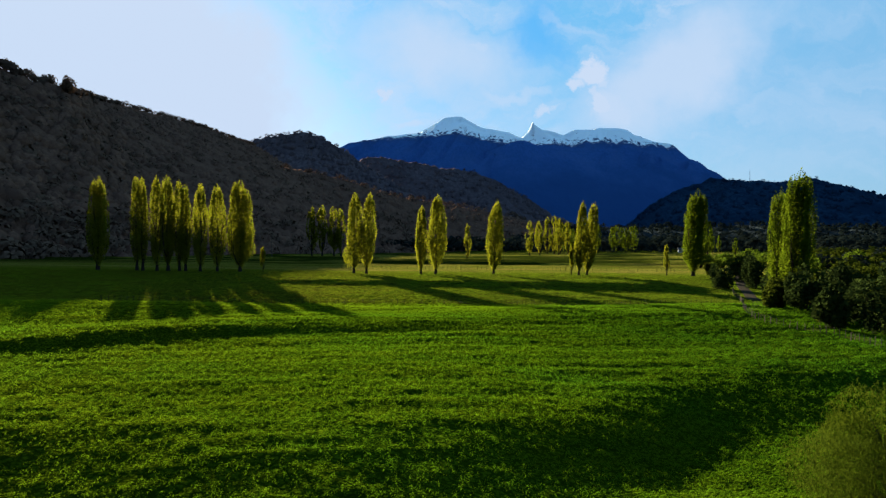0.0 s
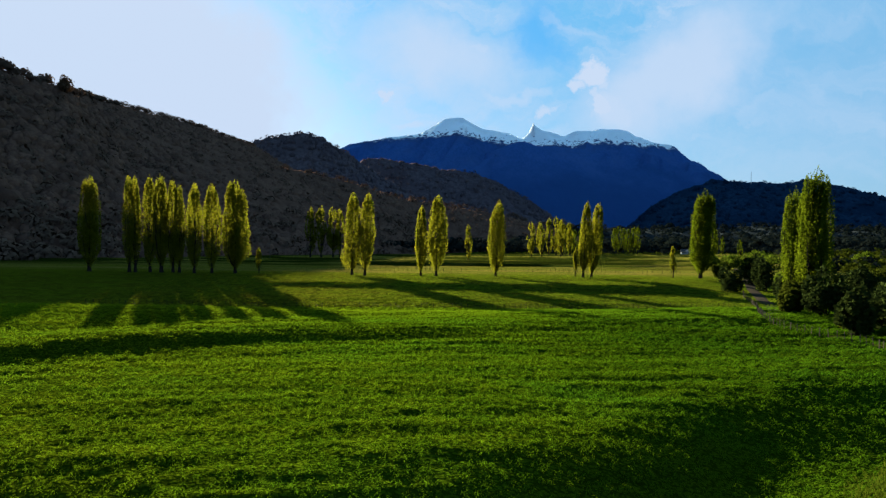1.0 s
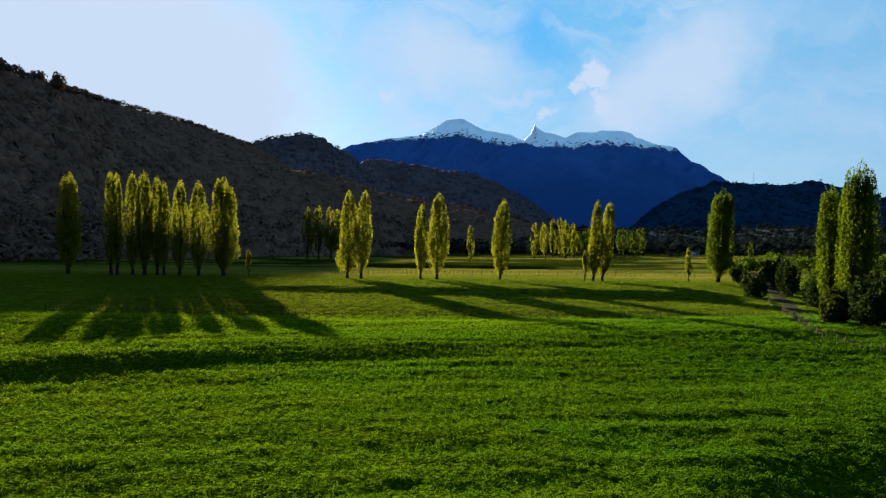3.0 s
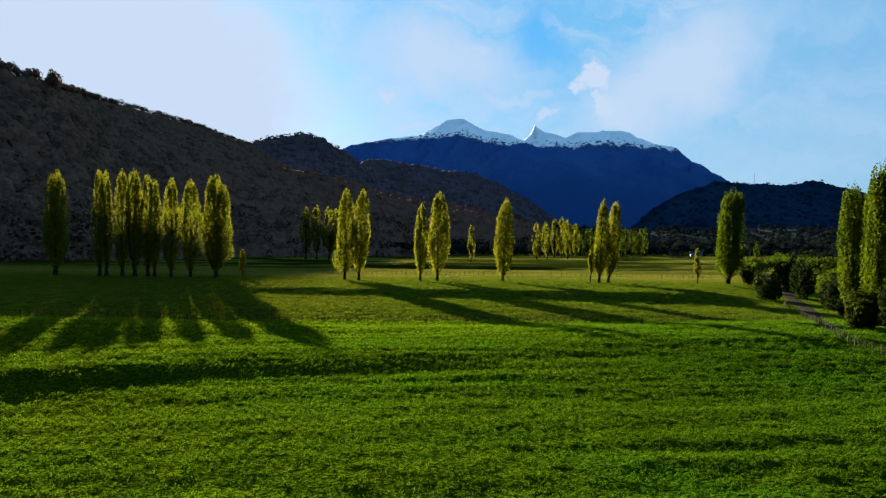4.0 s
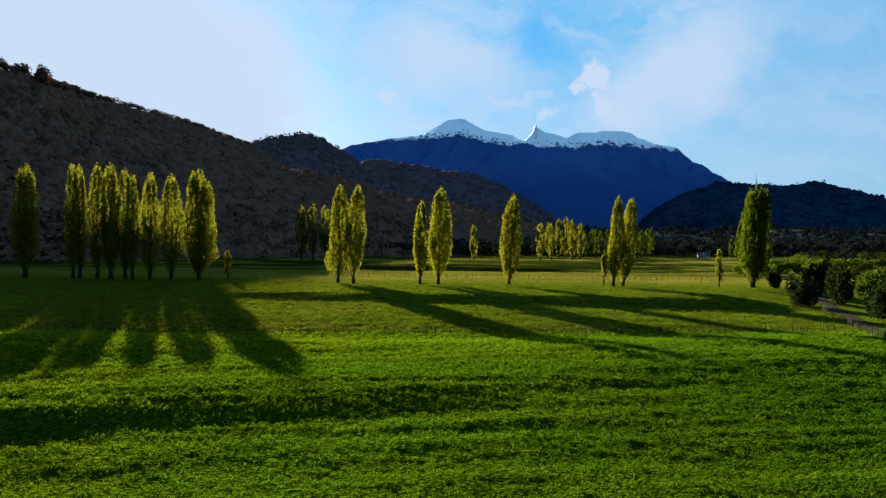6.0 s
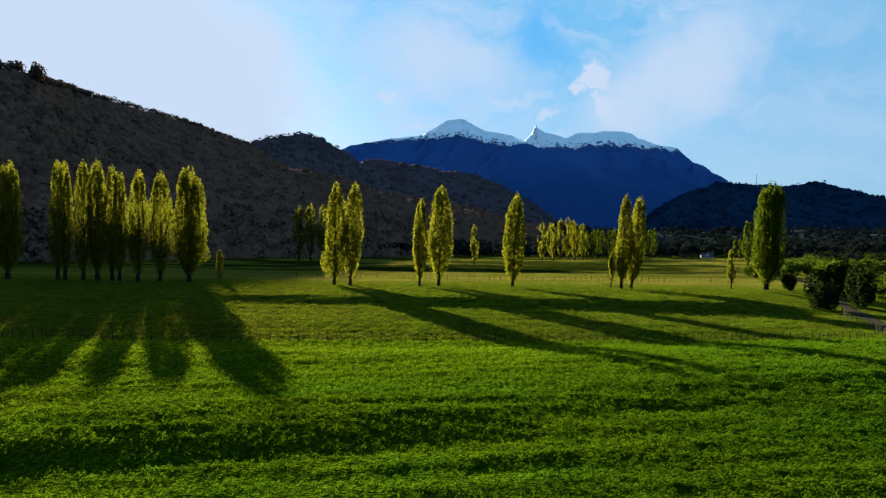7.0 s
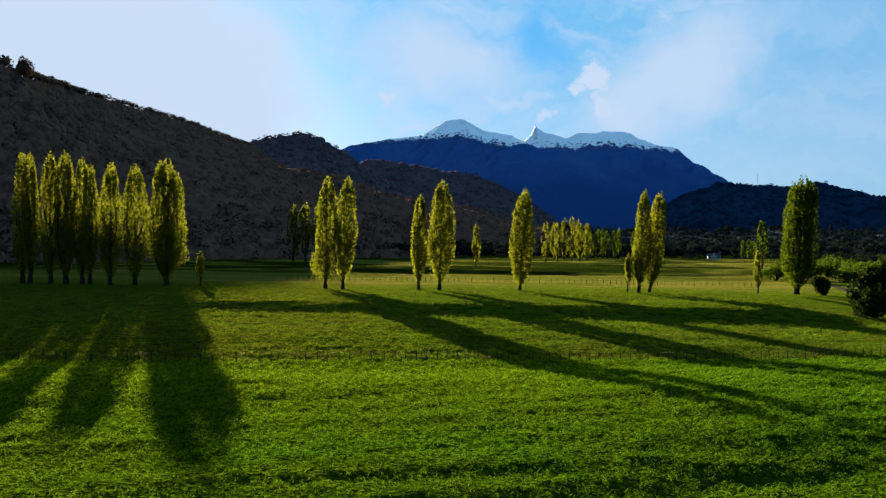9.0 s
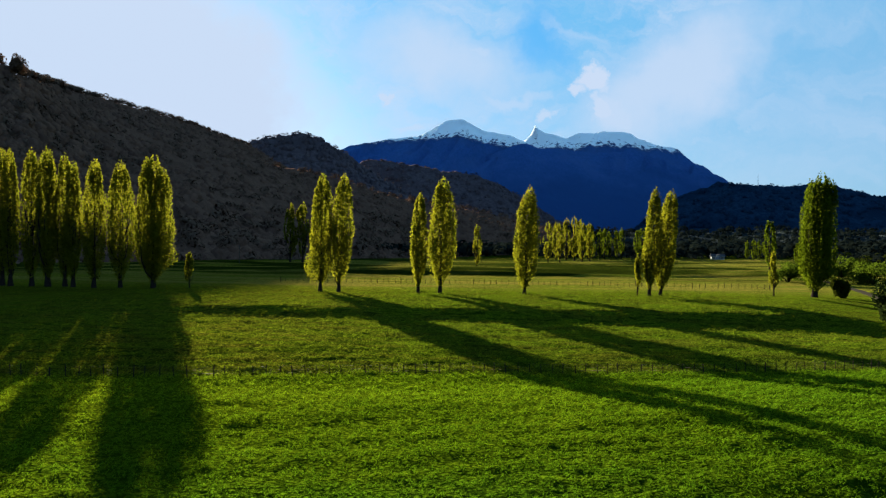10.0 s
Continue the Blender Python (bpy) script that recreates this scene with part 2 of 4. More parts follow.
def sward(n, p, y, dull, lush, bright, dry):
    """Colour of the grass: deep green, a bright belt before the fence and drier mottled pasture behind it, with eastern
    shade and western flare veil painted in.
    """
    mid = n.noise(n.mapped(p, (0.5, 1.4, 1.0)), 0.5, 4.0, 0.6)
    wide = n.noise(n.mapped(p, (0.5, 1.0, 1.0)), 0.06, 4.0, 0.6)
    col = n.mix(n.ramp(mid, 0.35, 0.65), dull, lush)
    col = n.mix(n.math("MULTIPLY", n.ramp(wide, 0.45, 0.7), 0.6), col, tuple(v * k for v, k in zip(lush, (0.75, 1.15, 1.6))))
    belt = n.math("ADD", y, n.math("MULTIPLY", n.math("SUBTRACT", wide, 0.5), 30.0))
    # fresh green belt, with some backlit glow painted into its brightness
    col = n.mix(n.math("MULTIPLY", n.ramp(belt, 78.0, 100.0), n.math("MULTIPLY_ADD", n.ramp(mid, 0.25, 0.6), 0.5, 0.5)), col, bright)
    patch = n.noise(n.mapped(p, (0.09, 0.55, 0.0)), 1.0, 4.0, 0.65)
    x = n.add("ShaderNodeSeparateXYZ", Vector=p).outputs[0]
    beyond = n.math("SUBTRACT", y, n.math("MULTIPLY", x, 0.13))
    col = n.mix(n.math("MULTIPLY", n.ramp(beyond, 107.6, 110.0), n.math("MULTIPLY_ADD", n.ramp(patch, 0.40, 0.62), 0.55, 0.45)), col, dry)
    spots = n.noise(n.mapped(p, (0.35, 1.5, 0.0)), 1.0, 3.0, 0.6)
    spots = n.math("MULTIPLY", n.ramp(spots, 0.50, 0.60), n.math("MULTIPLY", n.ramp(y, 100.0, 112.0), n.ramp(y, 190.0, 150.0)))
    col = n.mix(spots, col, n.mix(1.0, col, (0.42, 0.50, 0.6), "MULTIPLY"))
    # shade on the eastern ground put into the grass as darker, cooler green
    east_shade = n.math("MULTIPLY", n.ramp(n.math("ADD", x, n.math("MULTIPLY", wide, 20.0)), 12.0, 42.0), n.ramp(y, 135.0, 105.0))
    # warm flare veil over the west side painted into the grass
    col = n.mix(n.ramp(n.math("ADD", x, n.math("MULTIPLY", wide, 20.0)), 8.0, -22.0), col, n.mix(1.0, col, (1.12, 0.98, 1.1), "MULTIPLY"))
    return n.mix(east_shade, col, n.mix(1.0, col, (0.68, 0.81, 0.95), "MULTIPLY"))


def make_meadow():
    mat, n = material("meadow_grass")
    p = place(n)
    xyz = n.add("ShaderNodeSeparateXYZ", Vector=p)
    blades = n.noise(p, 13.0, 3.0, 0.7)
    sway = n.tree.nodes.new("ShaderNodeTexNoise")
    n.put(sway.inputs["Vector"], p)
    sway.inputs["Scale"].default_value, sway.inputs["Detail"].default_value = 2.5, 2.0
    moved = n.tree.nodes.new("ShaderNodeVectorMath")
    moved.operation = "MULTIPLY_ADD"
    n.put(moved.inputs[0], sway.outputs["Color"])
    moved.inputs[1].default_value = (0.35, 0.35, 0.35)
    n.put(moved.inputs[2], p)
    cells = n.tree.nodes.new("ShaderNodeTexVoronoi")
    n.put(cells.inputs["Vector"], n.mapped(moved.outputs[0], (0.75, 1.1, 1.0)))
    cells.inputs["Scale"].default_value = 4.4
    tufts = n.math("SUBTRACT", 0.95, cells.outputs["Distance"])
    mid = n.noise(n.mapped(p, (0.6, 1.3, 1.0)), 0.5, 4.0, 0.6)
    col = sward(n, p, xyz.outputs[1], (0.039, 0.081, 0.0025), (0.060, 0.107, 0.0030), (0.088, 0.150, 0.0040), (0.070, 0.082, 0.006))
    y = xyz.outputs[1]
    rows = n.noise(n.mapped(p, (0.012, 0.16, 0.0)), 1.0, 3.0, 0.55)
    strips = n.noise(n.mapped(p, (0.009, 0.05, 0.0)), 1.0, 3.0, 0.55)
    hay = n.math("MULTIPLY", n.ramp(y, 178.0, 200.0), n.ramp(y, 520.0, 470.0))
    col = n.mix(n.math("MULTIPLY", hay, n.math("MULTIPLY_ADD", n.ramp(rows, 0.40, 0.58), 0.75, 0.25)), col, (0.150, 0.130, 0.022))
    # dark strips painted for the shadows of far poplars and terrace faces
    col = n.mix(n.math("MULTIPLY", n.ramp(y, 215.0, 250.0), n.ramp(strips, 0.44, 0.52)), col, (0.020, 0.028, 0.003))
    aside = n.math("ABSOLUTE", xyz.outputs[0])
    # thatch under the blades, darkened further for the shade between them
    thatch_shade = n.math("MULTIPLY", n.ramp(y, 140.0, 100.0), n.ramp(aside, 66.0, 44.0))
    col = n.mix(thatch_shade, col, n.mix(1.0, col, (0.66, 0.60, 0.58), "MULTIPLY"))
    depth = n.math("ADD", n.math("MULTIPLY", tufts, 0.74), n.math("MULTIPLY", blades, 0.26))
    # gaps between tufts painted dark and tuft tops light, as low sun shows them
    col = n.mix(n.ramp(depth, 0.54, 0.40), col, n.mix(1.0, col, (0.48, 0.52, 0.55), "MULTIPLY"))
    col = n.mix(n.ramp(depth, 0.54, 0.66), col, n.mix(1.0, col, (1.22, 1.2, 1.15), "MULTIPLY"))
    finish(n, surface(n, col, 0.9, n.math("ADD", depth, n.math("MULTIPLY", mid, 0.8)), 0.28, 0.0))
    return mat


def make_leaf(name, tones, through=0.5, gloss=0.0):
    mat, n = material(name)
    pick = n.add("ShaderNodeNewGeometry").outputs["Random Per Island"]
    low = n.noise(place(n), 0.35, 3.0, 0.6)
    col = n.mix(pick, tones[0], tones[1])
    col = n.mix(n.ramp(low, 0.4, 0.7), col, tones[2])
    front = surface(n, col, 0.75, None, 0, gloss)
    back = n.add("ShaderNodeBsdfTranslucent", Color=col)
    finish(n, n.add("ShaderNodeMixShader", Fac=through))
    mixer = [k for k in n.tree.nodes if k.bl_idname == "ShaderNodeMixShader"][0]
    n.put(mixer.inputs[1], front)
    n.put(mixer.inputs[2], back)
    return mat


def make_grass():
    mat, n = material("grass_blade")
    p = place(n)
    pick = n.add("ShaderNodeNewGeometry").outputs["Random Per Island"]
    xyz = n.add("ShaderNodeSeparateXYZ", Vector=p)
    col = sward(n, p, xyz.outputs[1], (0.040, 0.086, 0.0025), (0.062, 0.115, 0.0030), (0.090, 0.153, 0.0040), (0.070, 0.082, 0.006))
    col = n.mix(1.0, col, n.mix(pick, (1.06, 1.08, 1.06), (1.28, 1.28, 1.26)), "MULTIPLY")
    mixer = n.add("ShaderNodeMixShader", Fac=0.45)
    n.put(mixer.inputs[1], surface(n, col, 0.8, None, 0, 0.0))
    n.put(mixer.inputs[2], n.add("ShaderNodeBsdfTranslucent", Color=col))
    finish(n, mixer)
    return mat


def make_bark():
    mat, n = material("grey_bark")
    p = place(n)
    grain = n.noise(n.mapped(p, (6.0, 6.0, 0.9)), 2.0, 5.0, 0.65)
    finish(n, surface(n, n.mix(grain, (0.010, 0.008, 0.006), (0.028, 0.023, 0.018)), 0.9, grain, 0.05, 0.0))
    return mat


def make_forest(name, a, b, size):
    mat, n = material(name)
    p = place(n)
    clumps = n.noise(p, size, 5.0, 0.7)
    stands = n.noise(p, size * 0.12, 4.0, 0.6)
    bent = n.tree.nodes.new("ShaderNodeTexNoise")
    n.put(bent.inputs["Vector"], p)
    bent.inputs["Scale"].default_value = size * 2.0
    moved = n.tree.nodes.new("ShaderNodeVectorMath")
    moved.operation = "MULTIPLY_ADD"
    n.put(moved.inputs[0], bent.outputs["Color"])
    moved.inputs[1].default_value = (0.5 / size,) * 3
    n.put(moved.inputs[2], p)
    cells = n.tree.nodes.new("ShaderNodeTexVoronoi")
    n.put(cells.inputs["Vector"], moved.outputs[0])
    cells.inputs["Scale"].default_value = size * 1.6
    crowns = n.math("SUBTRACT", 1.0, cells.outputs["Distance"])
    col = n.mix(n.ramp(clumps, 0.3, 0.7), a, b)
    # gaps between crowns painted darker, as shade would lie in them
    col = n.mix(n.ramp(n.math("ADD", crowns, n.math("MULTIPLY", clumps, 0.5)), 0.85, 0.50), col, tuple(v * 0.86 for v in a))
    col = n.mix(n.ramp(stands, 0.45, 0.7), col, tuple(v * 0.8 for v in a))
    pick = n.add("ShaderNodeNewGeometry").outputs["Random Per Island"]
    col = n.mix(1.0, col, n.mix(pick, (0.80, 0.79, 0.82), (1.16, 1.12, 1.10)), "MULTIPLY")
    finish(n, surface(n, col, 0.95, n.math("ADD", n.math("MULTIPLY", clumps, 0.6), crowns), 0.05 / size, 0.0))
    return mat


def make_snow_mountain():
    mat, n = material("snowy_mountain")
    p = place(n)
    xyz = n.add("ShaderNodeSeparateXYZ", Vector=p)
    crags = n.noise(n.mapped(p, (1.0, 1.0, 1.6)), 0.011, 8.0, 0.65)
    fine = n.noise(n.mapped(p, (1.4, 0.6, 0.8)), 0.045, 7.0, 0.75)
    stands = n.noise(n.mapped(p, (1.0, 0.5, 1.2)), 0.0045, 5.0, 0.6)
    # blue of the distance haze painted into the forest and rock colours
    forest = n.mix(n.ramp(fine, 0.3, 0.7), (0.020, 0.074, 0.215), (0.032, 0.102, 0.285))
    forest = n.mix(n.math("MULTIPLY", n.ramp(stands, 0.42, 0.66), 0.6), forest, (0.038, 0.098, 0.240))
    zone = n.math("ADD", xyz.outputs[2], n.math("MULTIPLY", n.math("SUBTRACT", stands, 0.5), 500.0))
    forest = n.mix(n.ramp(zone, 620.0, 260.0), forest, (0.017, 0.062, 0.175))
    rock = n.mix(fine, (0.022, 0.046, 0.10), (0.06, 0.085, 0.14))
    snow = n.mix(fine, (0.84, 0.96, 0.99), (0.90, 0.98, 0.99))
    drop = n.math("MULTIPLY", n.ramp(xyz.outputs[0], -100.0, 700.0), 75.0)
    line = n.math("ADD", n.math("ADD", xyz.outputs[2], drop), n.math("MULTIPLY", n.math("SUBTRACT", crags, 0.5), 130.0))
    up = n.ramp(line, 770.0, 900.0)
    snags = n.noise(n.mapped(p, (1.0, 0.4, 1.8)), 0.03, 5.0, 0.6, 0.6)
    white = n.math("MULTIPLY", n.ramp(n.math("ADD", line, n.math("MULTIPLY", fine, 60.0)), 800.0, 830.0),
                   n.ramp(n.math("ADD", snags, n.math("MULTIPLY", up, 0.26)), 0.49, 0.54))
    flat = n.add("ShaderNodeSeparateXYZ", Vector=n.add("ShaderNodeNewGeometry").outputs["True Normal"])
    white = n.math("MULTIPLY", white, n.ramp(n.math("ADD", flat.outputs[2], n.math("MULTIPLY", fine, 0.3)), 0.36, 0.66))
    bare = n.ramp(line, 740.0, 800.0)
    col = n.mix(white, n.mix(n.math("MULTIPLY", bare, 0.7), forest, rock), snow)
    finish(n, surface(n, col, 0.9, n.math("ADD", crags, n.math("MULTIPLY", fine, 0.3)), 9.0, 0.0))
    return mat


def make_plain(name, a, b, scale=3.0, rough=0.8, depth=0.02, spec=0.2):
    mat, n = material(name)
    g = n.noise(place(n), scale, 4.0, 0.6)
    finish(n, surface(n, n.mix(g, a, b), rough, g, depth, spec))
    return mat


def make_track():
    mat, n = material("gravel_road")
    p = place(n)
    y = n.add("ShaderNodeSeparateXYZ", Vector=p).outputs[1]
    grit = n.noise(p, 2.5, 5.0, 0.65)
    weeds = n.noise(p, 0.6, 4.0, 0.6)
    col = n.mix(grit, (0.021, 0.019, 0.014), (0.042, 0.037, 0.028))
    grown = n.ramp(n.math("ADD", weeds, n.math("MULTIPLY", n.ramp(y, 104.0, 88.0), 0.6)), 0.60, 0.78)
    col = n.mix(grown, col, n.mix(grit, (0.020, 0.030, 0.004), (0.036, 0.044, 0.007)))
    finish(n, surface(n, col, 0.95, grit, 0.06, 0.0))
    return mat


MEADOW = make_meadow()
GRASS = make_grass()
POPLAR = make_leaf("poplar_leaf", ((0.124, 0.130, 0.006), (0.162, 0.156, 0.008), (0.104, 0.116, 0.006)), 0.68)
POPLAR_GREEN = make_leaf("green_poplar_leaf", ((0.054, 0.083, 0.003), (0.080, 0.102, 0.004), (0.044, 0.068, 0.003)), 0.66)
# near black: the backlit shade of these trees is put into the colour
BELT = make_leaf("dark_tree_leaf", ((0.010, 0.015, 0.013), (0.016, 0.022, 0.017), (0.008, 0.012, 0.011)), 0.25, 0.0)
# leaf colour turned blue to carry the haze across the valley
WOOD_HAZE = make_leaf("hazy_forest_leaf", ((0.012, 0.044, 0.090), (0.017, 0.056, 0.106), (0.009, 0.036, 0.078)), 0.0, 0.0)
# lifted, purplish tone includes the flare veil over the middle ridges
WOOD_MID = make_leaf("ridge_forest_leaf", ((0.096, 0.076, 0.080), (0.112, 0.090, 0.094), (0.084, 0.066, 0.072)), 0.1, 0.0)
BUSH = make_leaf("evergreen_leaf", ((0.014, 0.024, 0.006), (0.025, 0.037, 0.007), (0.011, 0.018, 0.005)), 0.2)
OLIVE = make_leaf("olive_shrub_leaf", ((0.044, 0.072, 0.005), (0.062, 0.090, 0.006), (0.036, 0.058, 0.005)), 0.5)
WILLOW = make_leaf("willow_leaf", ((0.026, 0.036, 0.003), (0.040, 0.050, 0.0045), (0.021, 0.029, 0.003)), 0.40, 0.0)
TWIGS = make_leaf("twiggy_willow_leaf", ((0.030, 0.046, 0.003), (0.046, 0.062, 0.004), (0.025, 0.038, 0.003)), 0.5, 0.0)
# flare veil over the western hill painted in as a red-brown lift
WOOD_LEAF = make_leaf("forest_leaf", ((0.106, 0.064, 0.042), (0.130, 0.082, 0.052), (0.092, 0.056, 0.038)), 0.06, 0.0)
BARK = make_bark()
# hillside and canopy, reddened and lifted for that flare veil too
FOREST_NEAR = make_forest("forest_hill", (0.108, 0.060, 0.040), (0.140, 0.080, 0.052), 0.34)
FOREST_VALLEY = make_forest("forest_valley", (0.014, 0.020, 0.022), (0.024, 0.031, 0.032), 0.08)
# canopy of the middle ridges, the same veil in its colour
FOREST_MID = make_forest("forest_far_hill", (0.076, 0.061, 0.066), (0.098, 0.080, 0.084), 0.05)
# forest of the eastern hill with the haze blue painted in
FOREST_HAZE = make_forest("forest_hazy_hill", (0.006, 0.024, 0.050), (0.012, 0.036, 0.068), 0.05)
SNOWY = make_snow_mountain()
GRAVEL = make_track()
POST = make_plain("weathered_post", (0.036, 0.031, 0.024), (0.080, 0.070, 0.054), 8.0, 0.9, 0.01, 0.0)
# weathered posts seen from their backlit side, that shade put into the wood
BACKLIT_POST = make_plain("backlit_weathered_post", (0.012, 0.010, 0.007), (0.028, 0.024, 0.018), 8.0, 0.9, 0.01, 0.0)
WIRE = make_plain("fence_wire", (0.03, 0.025, 0.02), (0.05, 0.04, 0.03), 5.0, 0.9, 0.0)
WALL = make_plain("white_plaster", (0.30, 0.31, 0.32), (0.42, 0.42, 0.42), 1.5, 0.8, 0.01)
ROOF = make_plain("dark_sheet_roof", (0.03, 0.032, 0.036), (0.05, 0.05, 0.056), 1.5, 0.85, 0.02)
DARK_GLASS = make_plain("window_glass", (0.02, 0.025, 0.03), (0.03, 0.035, 0.04), 1.0, 0.1, 0.0)
STEEL = make_plain("mast_steel", (0.25, 0.25, 0.26), (0.35, 0.35, 0.36), 1.0, 0.5, 0.0)

# ---- the meadow: one sheet to the horizon ----
def lines(inner, step, outer, growth):
    """Grid lines: even steps within inner, then widening to outer."""
    core = np.arange(inner[0], inner[1] + step / 2, step)
    up, low, d = [core[-1]], [core[0]], step
    while up[-1] < outer[1] or low[-1] > outer[0]:
        d *= growth
        if up[-1] < outer[1]:
            up.append(up[-1] + d)
        if low[-1] > outer[0]:
            low.append(low[-1] - d)
    return np.array(low[:0:-1] + list(core) + up[1:])


gx = lines((-52, 54), 0.40, (-4800, 4800), 1.12)
gy = np.concatenate([-lines((0, 1), 1.0, (0, 600), 1.35)[::-1], np.arange(3, 8, 1.0), np.arange(8, 22, 0.5), np.arange(22, 92, 0.25), np.arange(92, 116, 0.33), np.arange(116, 140, 0.8), np.arange(140, 152, 0.4), np.arange(152, 180, 1.0), lines((180, 260), 1.5, (180, 4900), 1.12)])
gy = np.unique(np.round(gy, 3))
GX, GY = np.meshgrid(gx, gy)
GZ = land(GX, GY)
near = smooth(75, 55, np.abs(GX)) * smooth(4, 16, GY) * smooth(230, 160, GY)


def tussock(x, y):
    """Small domes of grass and low terraces trodden along the slope."""
    tufts = np.abs(waves(x * 0.6, y, 0.62, 2, 21, 0.5))
    tread = waves(x * 0.10, y - 0.22 * x, 1.7, 2, 24, 0.5)
    return 0.22 * np.minimum(tufts, 0.7) + 0.105 * np.clip(tread * 1.7, -1, 1) + 0.08 * waves(x * 0.25, y, 4.0, 2, 22)


lumps = tussock(GX, GY)
GZ = GZ + near * lumps
GZ = np.where(GY > 700, GZ - 0.004 * (GY - 700), GZ)
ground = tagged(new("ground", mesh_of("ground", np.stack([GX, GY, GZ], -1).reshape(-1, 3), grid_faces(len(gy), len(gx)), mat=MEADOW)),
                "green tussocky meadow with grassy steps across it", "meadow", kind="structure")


def grass_tufts(cell, seed):
    """Low domed tussocks of drooping and upright blades, sparser and coarser away from the flight line."""
    rng = np.random.default_rng(seed)
    x, y = [v.ravel() for v in np.meshgrid(np.arange(-70, 70, cell * 1.15), np.arange(20, 186, cell * 0.9))]
    x, y = x + rng.uniform(-0.5, 0.5, len(x)) * cell, y + rng.uniform(-0.5, 0.5, len(x)) * cell
    off = np.maximum(np.maximum(y - 55.0, np.abs(x) / 0.79), 24.0)
    keep = (np.abs(x) < 0.83 * y + 4) & (rng.random(len(x)) < (24.0 / off) ** 1.65)
    keep &= np.abs(waves(x * 0.6, y, 0.62, 2, 21, 0.5)) > rng.uniform(-0.12, 0.24, len(x))
    x, y, off = x[keep], y[keep], off[keep]
    k = len(x)
    z = land(x, y) + smooth(75, 55, np.abs(x)) * smooth(4, 16, y) * smooth(230, 160, y) * tussock(x, y) - 0.03
    coarse = np.minimum(off / 24.0, 3.4) ** 0.8
    wide = rng.uniform(0.14, 0.30, k) * coarse
    high = wide * rng.uniform(0.7, 1.15, k) / coarse ** 0.4
    vs = []
    for blade in range(21):
        a = blade * 2.4 + rng.uniform(0, 1.2, k)
        c, s = np.cos(a), np.sin(a)
        r = wide * np.sqrt((blade + rng.random(k)) / 21)
        w = rng.uniform(0.020, 0.042, k) * coarse
        if blade % 5:
            tip = r + rng.uniform(0.035, 0.08, k) * coarse
            tip_z = np.maximum(high * (1 - 0.9 * (tip / wide) ** 2), -0.02) + rng.uniform(-0.01, 0.03, k)
        else:
            tip = r * rng.uniform(0.9, 1.4, k)
            tip_z = high * (1 - (r / wide) ** 2) + rng.uniform(0.02, 0.055, k)
        base_z = z + high * (1 - (r / wide) ** 2)
        bx, by = x + c * r, y + s * r
        vs.append(np.stack([np.stack([bx - s * w, by + c * w, base_z], 1), np.stack([bx + s * w, by - c * w, base_z], 1),
                            np.stack([x + c * tip, y + s * tip, z + tip_z], 1)], 1))
    v = np.concatenate(vs).reshape(-1, 3)
    ob = new("grass", mesh_of("grass", v, None, np.arange(len(v)).reshape(-1, 3), mat=GRASS, flat=True))
    return tagged(ob, "short green tussock grass on the meadow", "grass", kind="stuff")


grass_tufts(0.40, 27)


# ---- hills and mountains ----
def hill(name, ridge, foot, back, mat, label, n=160, m=40, rough=10.0, size=90.0, bulge=1.0, seed=0, jag=0.0, crowns=(0.0, 15.0)):
    """A hillside from a line of feet up to a ridge and down behind it."""
    ridge, foot = np.array(ridge, float), np.array(foot, float)
    s = np.linspace(0, 1, n)
    along = lambda pts: np.stack([np.interp(s, np.linspace(0, 1, len(pts)), pts[:, k]) for k in range(pts.shape[1])], 1)
    top, low = along(ridge), along(foot)
    low_z = land(low[:, 0], low[:, 1]) - 3.0
    w = np.concatenate([np.linspace(0, 1, m), 1 + np.linspace(0, 1, m // 3)[1:]])
    rows = []
    for v in w:
        if v <= 1:
            x, y = low[:, 0] + (top[:, 0] - low[:, 0]) * v, low[:, 1] + (top[:, 1] - low[:, 1]) * v
            z = low_z + (top[:, 2] - low_z) * v ** bulge
        else:
            x, y = top[:, 0] + back[0] * (v - 1), top[:, 1] + back[1] * (v - 1)
            z = top[:, 2] * (1 - (v - 1) ** 1.2) - 40 * (v - 1)
        body = math.sin(math.pi * min(v, 2 - v)) if v < 1 else 0.3
        z = z + rough * body * waves(x, y + z, size, 4, seed) + jag * waves(x, y, size * 0.12, 3, seed + 3) * smooth(0.0, 0.2, v)
        z = z + crowns[0] * (np.abs(waves(x + 0.6 * z, y, crowns[1], 2, seed + 7, 0.55)) * 1.5 + 0.6 * waves(x + 0.6 * z, y, crowns[1] * 0.4, 2, seed + 8) - 0.4)
        rows.append(np.stack([x, y, z], 1))
    pts = np.array(rows)
    ob = new(name, mesh_of(name, pts.reshape(-1, 3), grid_faces(len(w), n), mat=mat))
    tagged(ob, label, "hill", kind="structure")
    return pts


hill_pts = hill("hill_west", [(-420, 60, 184), (-345, 330, 155), (-322, 405, 139), (-297, 440, 129), (-437, 700, 190), (-466, 900, 217), (-490, 1120, 242), (-523, 1350, 265), (-556, 1650, 293)],
                [(-260, 40), (-215, 190), (-190, 260), (-165, 300), (-130, 350), (-60, 430), (20, 520), (60, 640), (20, 900)], (-300, 80), FOREST_NEAR,
                "steep hill covered in dark forest", 520, 80, 9.0, 80.0, 1.15, 31, 1.2, (2.6, 10.0))
